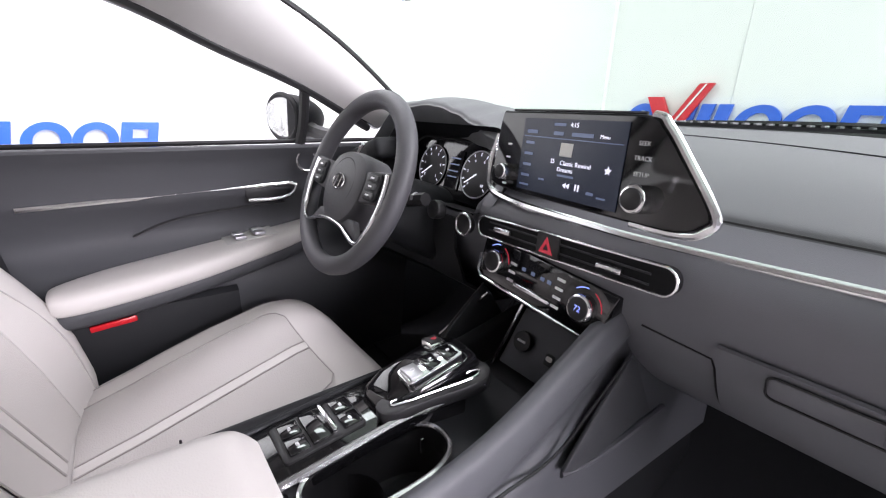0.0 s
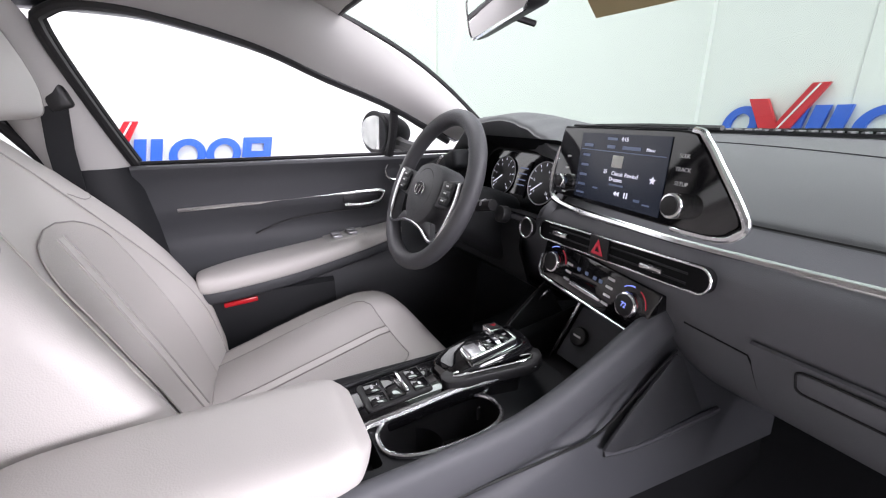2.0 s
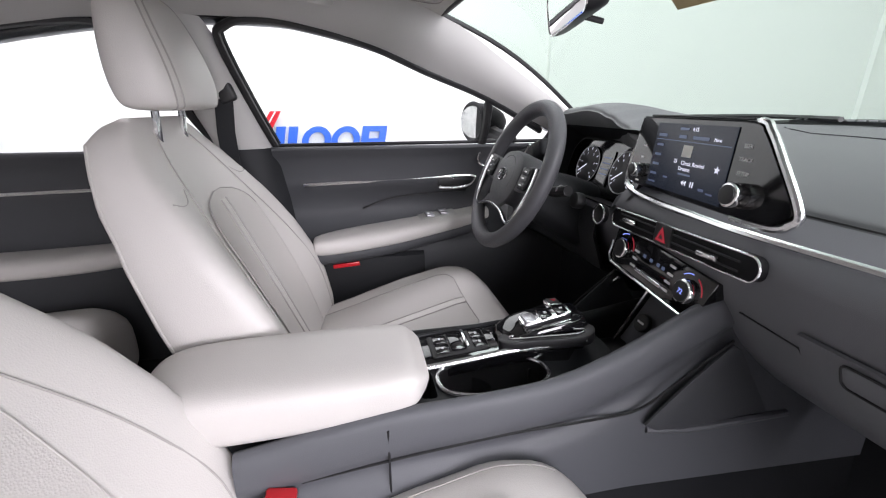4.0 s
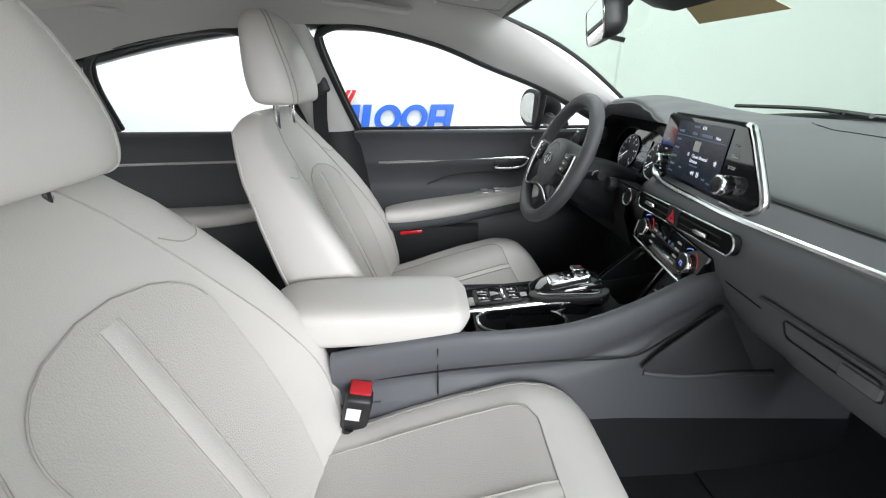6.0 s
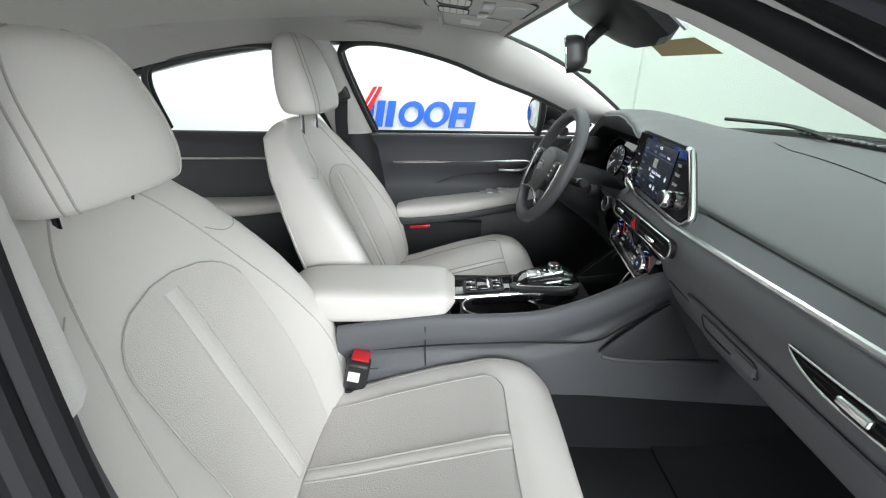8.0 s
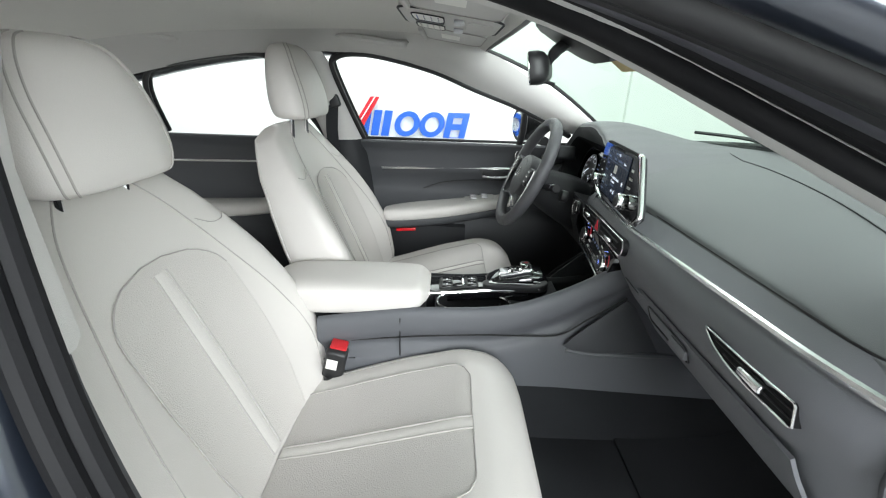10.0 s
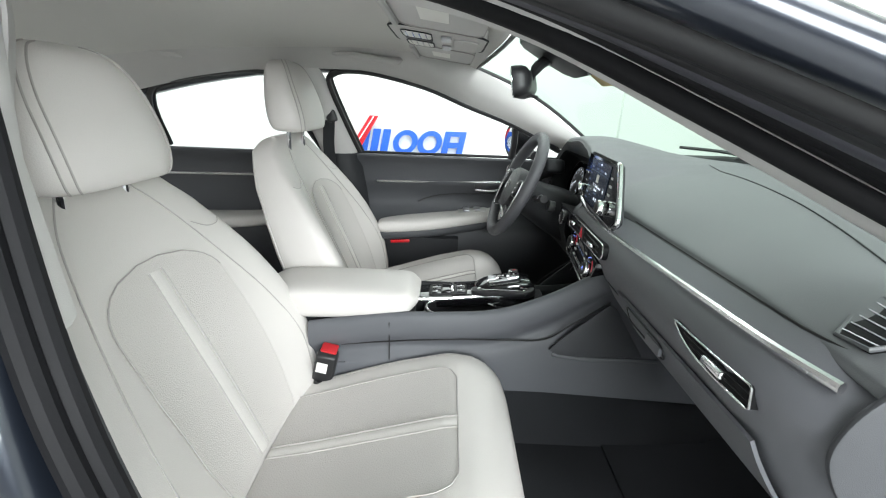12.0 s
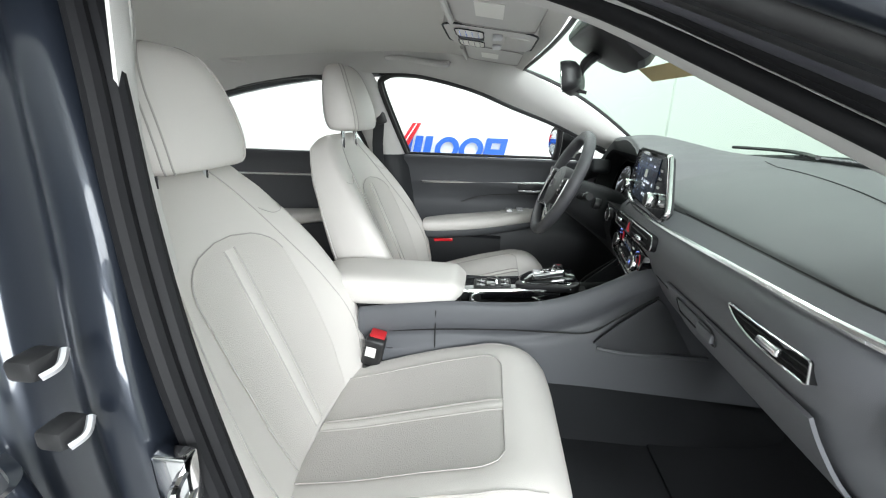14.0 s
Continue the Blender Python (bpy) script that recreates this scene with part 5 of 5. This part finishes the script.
part("slot_rim", tube(on(mld, inner_slot, 0.0045), 0.0017, 6, True), BRIGHT, lg, "chrome slot rim")

# front bin with socket
part("bin_floor", box((0.20, 0.24, 0.01), (0.0, 0.90, 0.545), 0.003), BLACK, cc, "black bin floor")
mb = frame_on((0.010, 0.935, 0.612), (1, 0, 0), (0, 0.45, 1))
sp_plate = part("socket_plate", plate([(-0.085, -0.055), (0.085, -0.055), (0.095, 0.055), (-0.07, 0.055)], mb, 0.01, (), 0.003), CONSOLE, cc, "grey socket plate")
for x, r in ((-0.045, 0.0185),):
    so2 = part("power_socket", disc(r, 0.012, mb @ pose(x, 0.0, 0.006), 32, 0.003), BLACK, sp_plate, "black power socket cap")
    part("cap_print", plate(stadium(x, 0, 0.018, 0.004, 2, 0.001), mb @ pose(0, 0, 0.0125), 0.0004), WHITE, so2, "white print")
part("usb_port", plate(stadium(0.012, -0.008, 0.017, 0.020, 3, 0.003), mb @ pose(0, 0, 0.003), 0.004, (), 0.001), BLACK, sp_plate, "black charging port")
part("port_mark", plate(stadium(0.012, -0.006, 0.012, 0.008, 3, 0.003), mb @ pose(0, 0, 0.004), 0.001), PAPER, sp_plate, "white port mark")
for a, b in (((-0.082, 0.905, 0.555), (-0.064, 0.952, 0.668)), ((-0.235, 0.90, 0.545), (-0.135, 0.935, 0.67))):
    part("bin_edge", tube([a, b], 0.0035, 6), CHROME, cc, "thin silver edge")
# armrest
ar = thing("armrest", (0.03, 0.32, 0.60), "pale leather armrest lid on the centre console", "armrest")
rows = []
for y, x0, x1, zt, zb in ((0.085, -0.02, 0.06, 0.640, 0.60), (0.10, -0.045, 0.098, 0.655, 0.59), (0.15, -0.054, 0.116, 0.668, 0.584), (0.28, -0.056, 0.122, 0.672, 0.588), (0.40, -0.054, 0.122, 0.672, 0.598), (0.455, -0.048, 0.118, 0.670, 0.608), (0.475, -0.045, 0.10, 0.656, 0.618), (0.486, -0.03, 0.08, 0.646, 0.63)):
    c, hw = (x0 + x1) / 2, (x1 - x0) / 2
    rows.append([(c + hw * sp(math.cos(a), 0.42), y, (zt + zb) / 2 + (zt - zb) / 2 * sp(math.sin(a), 0.5)) for a in (2 * math.pi * i / 40 for i in range(40))])
rows = list(zip(*[curve([r[i] for r in rows], 36) for i in range(40)]))
part("lid", loft(rows, True, True), LEATHER, ar, "pale leather lid")
part("lid_seam", tube(curve([(0.111, 0.13, 0.625), (0.1175, 0.28, 0.628), (0.1175, 0.40, 0.631), (0.112, 0.46, 0.636)], 20), 0.0014, 5), SEAM, ar, "stitched seam")
part("lid_base", box((0.17, 0.34, 0.05), (0.01, 0.26, 0.568), 0.01), DARK, ar, "dark lid base")

# ---------------------------------------------------------------- front seats


def yc(z):
    return lerp_lin([(0.38, 0.02), (0.44, 0.0), (0.60, -0.062), (0.80, -0.145), (0.90, -0.195), (1.0, -0.25)], z)


def lerp_lin(tab, x):
    return float(np.interp(x, [r[0] for r in tab], [r[1] for r in tab]))


def half_w(z):
    return lerp_lin([(0.38, 0.235), (0.45, 0.272), (0.54, 0.297), (0.66, 0.297), (0.76, 0.281), (0.84, 0.252), (0.90, 0.219), (0.94, 0.185), (0.96, 0.158), (0.975, 0.12)], z)


def thick(z):
    return lerp_lin([(0.38, 0.15), (0.60, 0.14), (0.85, 0.11), (0.94, 0.085), (0.97, 0.05), (0.98, 0.02)], z)


def bolster(z):
    return lerp_lin([(0.38, 0.06), (0.46, 0.105), (0.54, 0.125), (0.62, 0.128), (0.70, 0.112), (0.78, 0.078), (0.86, 0.040), (0.93, 0.010), (1.0, 0.0)], z)


def back_point(a, z):
    c, s = math.cos(a), math.sin(a)
    w, t = half_w(z), thick(z)
    u = sp(c, 0.56)
    y = yc(z) - t / 2 + t / 2 * sp(s, 0.45)
    if s > 0:
        y += bolster(z) * abs(u) ** 2.6 * s ** 0.35
    return Vector((w * u, y, z))


def back_front(u, z, lift=0.0):
    c = sp(u, 1 / 0.56)
    p = back_point(math.atan2(math.sqrt(max(1 - c * c, 0)), c), z)
    p.y += lift
    return p


def cush(y, tab):
    return lerp_lin(tab, y)


TOP = [(-0.12, 0.40), (0.0, 0.42), (0.10, 0.444), (0.20, 0.473), (0.36, 0.519), (0.42, 0.528), (0.46, 0.520), (0.49, 0.495), (0.505, 0.46), (0.512, 0.42)]
BOT = [(-0.12, 0.30), (0.3, 0.30), (0.45, 0.33), (0.512, 0.385)]
CW = [(-0.12, 0.20), (0.0, 0.235), (0.15, 0.25), (0.35, 0.252), (0.44, 0.240), (0.48, 0.220), (0.505, 0.19), (0.512, 0.16)]
CB = [(-0.12, 0.02), (0.05, 0.045), (0.25, 0.062), (0.38, 0.055), (0.46, 0.028), (0.512, 0.0)]


def cush_point(a, y):
    c, s = math.cos(a), math.sin(a)
    u = sp(c, 0.5)
    zt, zb = cush(y, TOP), cush(y, BOT)
    z = (zt + zb) / 2 + (zt - zb) / 2 * sp(s, 0.5)
    if s > 0:
        z += cush(y, CB) * abs(u) ** 2.8 * s ** 0.35
    return Vector((cush(y, CW) * u, y, z))


def cush_top(u, y, lift=0.0):
    c = sp(u, 2.0)
    p = cush_point(math.atan2(math.sqrt(max(1 - c * c, 0)), c), y)
    p.z += lift
    return p


def front_seat(at):
    s = thing("front_seat", (0, 0, 0), "pale grey leather front seat with stitched seams", "car seat", "front seats")
    zs = [0.38 + 0.575 * i / 40 for i in range(41)] + [0.962, 0.968, 0.973, 0.977, 0.98]
    part("backrest", loft([[back_point(2 * math.pi * i / 56, z) for i in range(56)] for z in zs], True, True), LEATHER, s, "pale leather backrest", 60)
    # insert panel with rounded top
    def ins(z):
        k = min(max((0.835 - z) / 0.07, 0), 1)
        return 0.53 * (1 - (1 - k) ** 2.6) ** 0.5 if k < 1 else 0.53 - 0.04 * (0.765 - z) / 0.3
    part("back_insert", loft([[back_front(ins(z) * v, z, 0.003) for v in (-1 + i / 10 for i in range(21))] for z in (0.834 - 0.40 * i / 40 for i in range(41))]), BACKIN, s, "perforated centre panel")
    up_z, down_z = [0.44 + 0.394 * i / 40 for i in range(41)], [0.834 - 0.394 * i / 40 for i in range(41)]
    part("insert_seam", tube([back_front(-ins(z), z, 0.004) for z in down_z], 0.0008, 6), BACKIN, s, "stitched seam")
    part("insert_seam", tube([back_front(ins(z), z, 0.004) for z in up_z] + [back_front(-ins(z), z, 0.004) for z in down_z[:7]], 0.0013, 6), SEAM, s, "stitched seam")
    for u in (-0.06, 0.06):
        part("stripe_seam", tube([back_front(u, z, 0.004) for z in (0.44 + 0.375 * i / 24 for i in range(25))], 0.0019, 6), SEAM, s, "stitched seam")
    part("back_stripe", loft([[back_front(u, z, 0.0060 - 0.0030 * abs(u) / 0.06) for u in (-0.06, -0.04, 0, 0.04, 0.06)] for z in (0.44 + 0.375 * i / 24 for i in range(25))]), LEATHER, s, "raised leather stripe")
    for e in (-1, 1):
        part("bolster_seam", tube(curve([back_front(e * u, z, 0.001) for u, z in ((0.42, 0.955), (0.52, 0.90), (0.62, 0.80), (0.73, 0.68), (0.80, 0.56), (0.80, 0.44))], 36), 0.0014, 6), SEAM, s, "stitched bolster seam")
        part("side_seam", tube([back_point(radians(-12) if e > 0 else radians(192), z) * 1.0 + Vector((e * 0.001, 0, 0)) for z in (0.42 + 0.52 * i / 30 for i in range(31))], 0.0022, 6), LEATHER, s, "piped side seam")
        part("shoulder_seam", tube(curve([back_front(e * u, z, 0.001) for u, z in ((0.62, 0.862), (0.72, 0.846), (0.84, 0.845), (0.93, 0.852))], 12), 0.0010, 6), SEAM, s, "stitched shoulder seam")
    ys = [-0.12 + 0.56 * i / 30 for i in range(31)] + [0.455, 0.468, 0.48, 0.49, 0.498, 0.504, 0.509, 0.512]
    part("cushion", loft([[cush_point(2 * math.pi * i / 56, y) for i in range(56)] for y in ys], True, True), LEATHER, s, "pale leather seat cushion", 60)

    def cin(y):
        k = min(max((0.385 - y) / 0.05, 0), 1)
        return 0.66 * (0.80 + 0.20 * (1 - (1 - k) ** 2) ** 0.5)
    yy = [0.01 + 0.375 * i / 30 for i in range(31)]
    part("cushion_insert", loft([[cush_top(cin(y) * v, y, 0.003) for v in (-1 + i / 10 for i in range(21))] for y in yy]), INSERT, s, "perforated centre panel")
    rim = [cush_top(-cin(y), y, 0.004) for y in yy] + [cush_top(cin(yy[-1]) * (-0.9 + 0.1 * i), yy[-1] + 0.001, 0.004) for i in range(19)] + [cush_top(cin(y), y, 0.004) for y in yy[::-1]]
    part("insert_seam", tube(rim, 0.0013, 6), SEAM, s, "stitched seam")
    for u in (-0.06, 0.06):
        part("stripe_seam", tube([cush_top(u, y, 0.004) for y in yy], 0.0019, 6), SEAM, s, "stitched seam")
    part("cushion_stripe", loft([[cush_top(u, y, 0.0060 - 0.0030 * abs(u) / 0.06) for u in (-0.06, -0.04, 0, 0.04, 0.06)] for y in yy]), LEATHER, s, "raised leather stripe")
    for e in (-1, 1):
        part("bolster_seam", tube([cush_top(e * (0.86 - 0.25 * max(0, y - 0.3) ** 1.5), y, 0.002) for y in (0.03 + 0.42 * i / 24 for i in range(25))], 0.0011, 6), SEAM, s, "stitched bolster seam")
    part("seat_base", box((0.44, 0.50, 0.10), (0, 0.17, 0.30), 0.02), BLACK, s, "black seat base")
    for x in (-0.19, 0.19):
        part("seat_rail", box((0.03, 0.60, 0.03), (x, 0.15, 0.275), 0.005), DARK, s, "dark seat rail")
    # headrest
    rows = []
    for z, w, d, y in ((0.962, 0.085, 0.020, -0.205), (0.966, 0.115, 0.050, -0.205), (0.978, 0.130, 0.062, -0.207), (1.01, 0.137, 0.066, -0.211), (1.05, 0.136, 0.062, -0.217), (1.09, 0.130, 0.054, -0.224), (1.125, 0.116, 0.046, -0.231), (1.15, 0.095, 0.036, -0.236), (1.162, 0.07, 0.024, -0.239), (1.167, 0.035, 0.012, -0.240)):
        rows.append([(w * sp(math.cos(a), 0.62), y + d * sp(math.sin(a), 0.72), z) for a in (2 * math.pi * i / 40 for i in range(40))])
    rows = list(zip(*[curve([r[i] for r in rows], 40) for i in range(40)]))
    hr = part("headrest", loft(rows, True, True), LEATHER, s, "pale leather headrest", 60)
    for e in (-1, 1):
        for off in (-0.006, 0.006):
            line = []
            for r in rows[2:-2]:
                w = max(p[0] for p in r)
                x = e * (w * 0.82) + off
                c = sp(x / w, 1 / 0.62) if abs(x / w) < 1 else math.copysign(1, x)
                ymid = sum(p[1] for p in r) / len(r)
                dd = max(p[1] for p in r) - ymid
                line.append((x, ymid + dd * math.sqrt(max(1 - c * c, 0)) ** 0.72 + 0.001, r[0][2]))
            part("headrest_seam", tube(line, 0.0016, 5), SEAM, hr, "stitched seam")
        part("headrest_post", tube([(e * 0.065, -0.222, 0.93), (e * 0.065, -0.218, 1.0)], 0.007, 10), BRIGHT, s, "chrome headrest post")
    s.matrix_basis = pose(*at)
    return s


seat = front_seat((0.375, 0.20, 0.0))
d_seat = copy_thing(seat, pose(-0.358, 0.272, 0.015))
for piece in d_seat.children:
    if piece.name.startswith("headrest") and "post" not in piece.name:
        piece.location.z += 0.03
d_seat["label"] = "pale grey leather driver seat behind the steering wheel"
seat["label"] = "pale grey leather passenger seat with centre stripe and stitched seams"
# belt buckle beside the passenger seat
bu = thing("seat_belt_buckle", (0.158, 0.27, 0.45), "black seat belt buckle with red release button", "buckle")
tb = pose(0, 0, 0, -14, 8, 0)
part("buckle_body", box((0.036, 0.05, 0.085), (0.158, 0.266, 0.487), 0.008, 3, tb), BLACK, bu)
part("release_button", box((0.033, 0.040, 0.012), (0.150, 0.276, 0.528), 0.004, 2, tb), REDP, bu, "red release button")
part("buckle_label", box((0.002, 0.026, 0.030), (0.1775, 0.262, 0.492), 0.0005, 1, tb), PAPER, bu, "white printed label")
part("buckle_stalk", tube([(0.165, 0.25, 0.45), (0.17, 0.23, 0.38)], 0.012, 8), BLACK, bu)
# belt on the driver-side pillar
bt = thing("seat_belt", (-0.66, 0.08, 1.0), "dark seat belt hanging from its pillar anchor", "seat belt")
part("anchor", box((0.02, 0.04, 0.075), (-0.612, 0.095, 1.06), 0.008, 3, pose(0, 0, 0, 18)), BLACK, bt)
part("webbing", thicken(loft([[(x, y - 0.022, z), (x, y + 0.022, z)] for x, y, z in ((-0.605, 0.095, 1.06), (-0.63, 0.08, 0.95), (-0.68, 0.07, 0.75), (-0.69, 0.08, 0.45))]), 0.002), DARK, bt, "dark grey webbing")

# ---------------------------------------------------------------- rear bench
rb = thing("rear_bench", (0, -0.75, 0.27), "pale leather rear bench seat", "car seat")
rows = []
for y, zt, zb, w in ((-0.95, 0.48, 0.30, 0.64), (-0.70, 0.50, 0.29, 0.66), (-0.40, 0.52, 0.29, 0.66), (-0.31, 0.52, 0.29, 0.655), (-0.26, 0.49, 0.29, 0.64), (-0.245, 0.43, 0.30, 0.62), (-0.24, 0.36, 0.31, 0.60)):
    rows.append([(w * sp(math.cos(a), 0.4), y, (zt + zb) / 2 + (zt - zb) / 2 * sp(math.sin(a), 0.5)) for a in (2 * math.pi * i / 48 for i in range(48))])
rows = list(zip(*[curve([r[i] for r in rows], 30) for i in range(48)]))
part("bench_cushion", loft(rows, True, True), LEATHER, rb, "pale leather bench cushion", 60)
rows = []
for z, y, t, w in ((0.40, -0.86, 0.16, 0.62), (0.60, -0.93, 0.14, 0.64), (0.80, -1.00, 0.12, 0.62), (0.92, -1.04, 0.10, 0.58), (0.96, -1.06, 0.06, 0.55)):
    rows.append([(w * sp(math.cos(a), 0.4), y - t / 2 + t / 2 * sp(math.sin(a), 0.5), z) for a in (2 * math.pi * i / 48 for i in range(48))])
part("bench_back", loft(rows, True, True), LEATHER, rb, "pale leather bench backrest", 60)
part("parcel_shelf", box((1.3, 0.3, 0.02), (0, -1.15, 0.93), 0.006), DARK, rb, "dark parcel shelf")
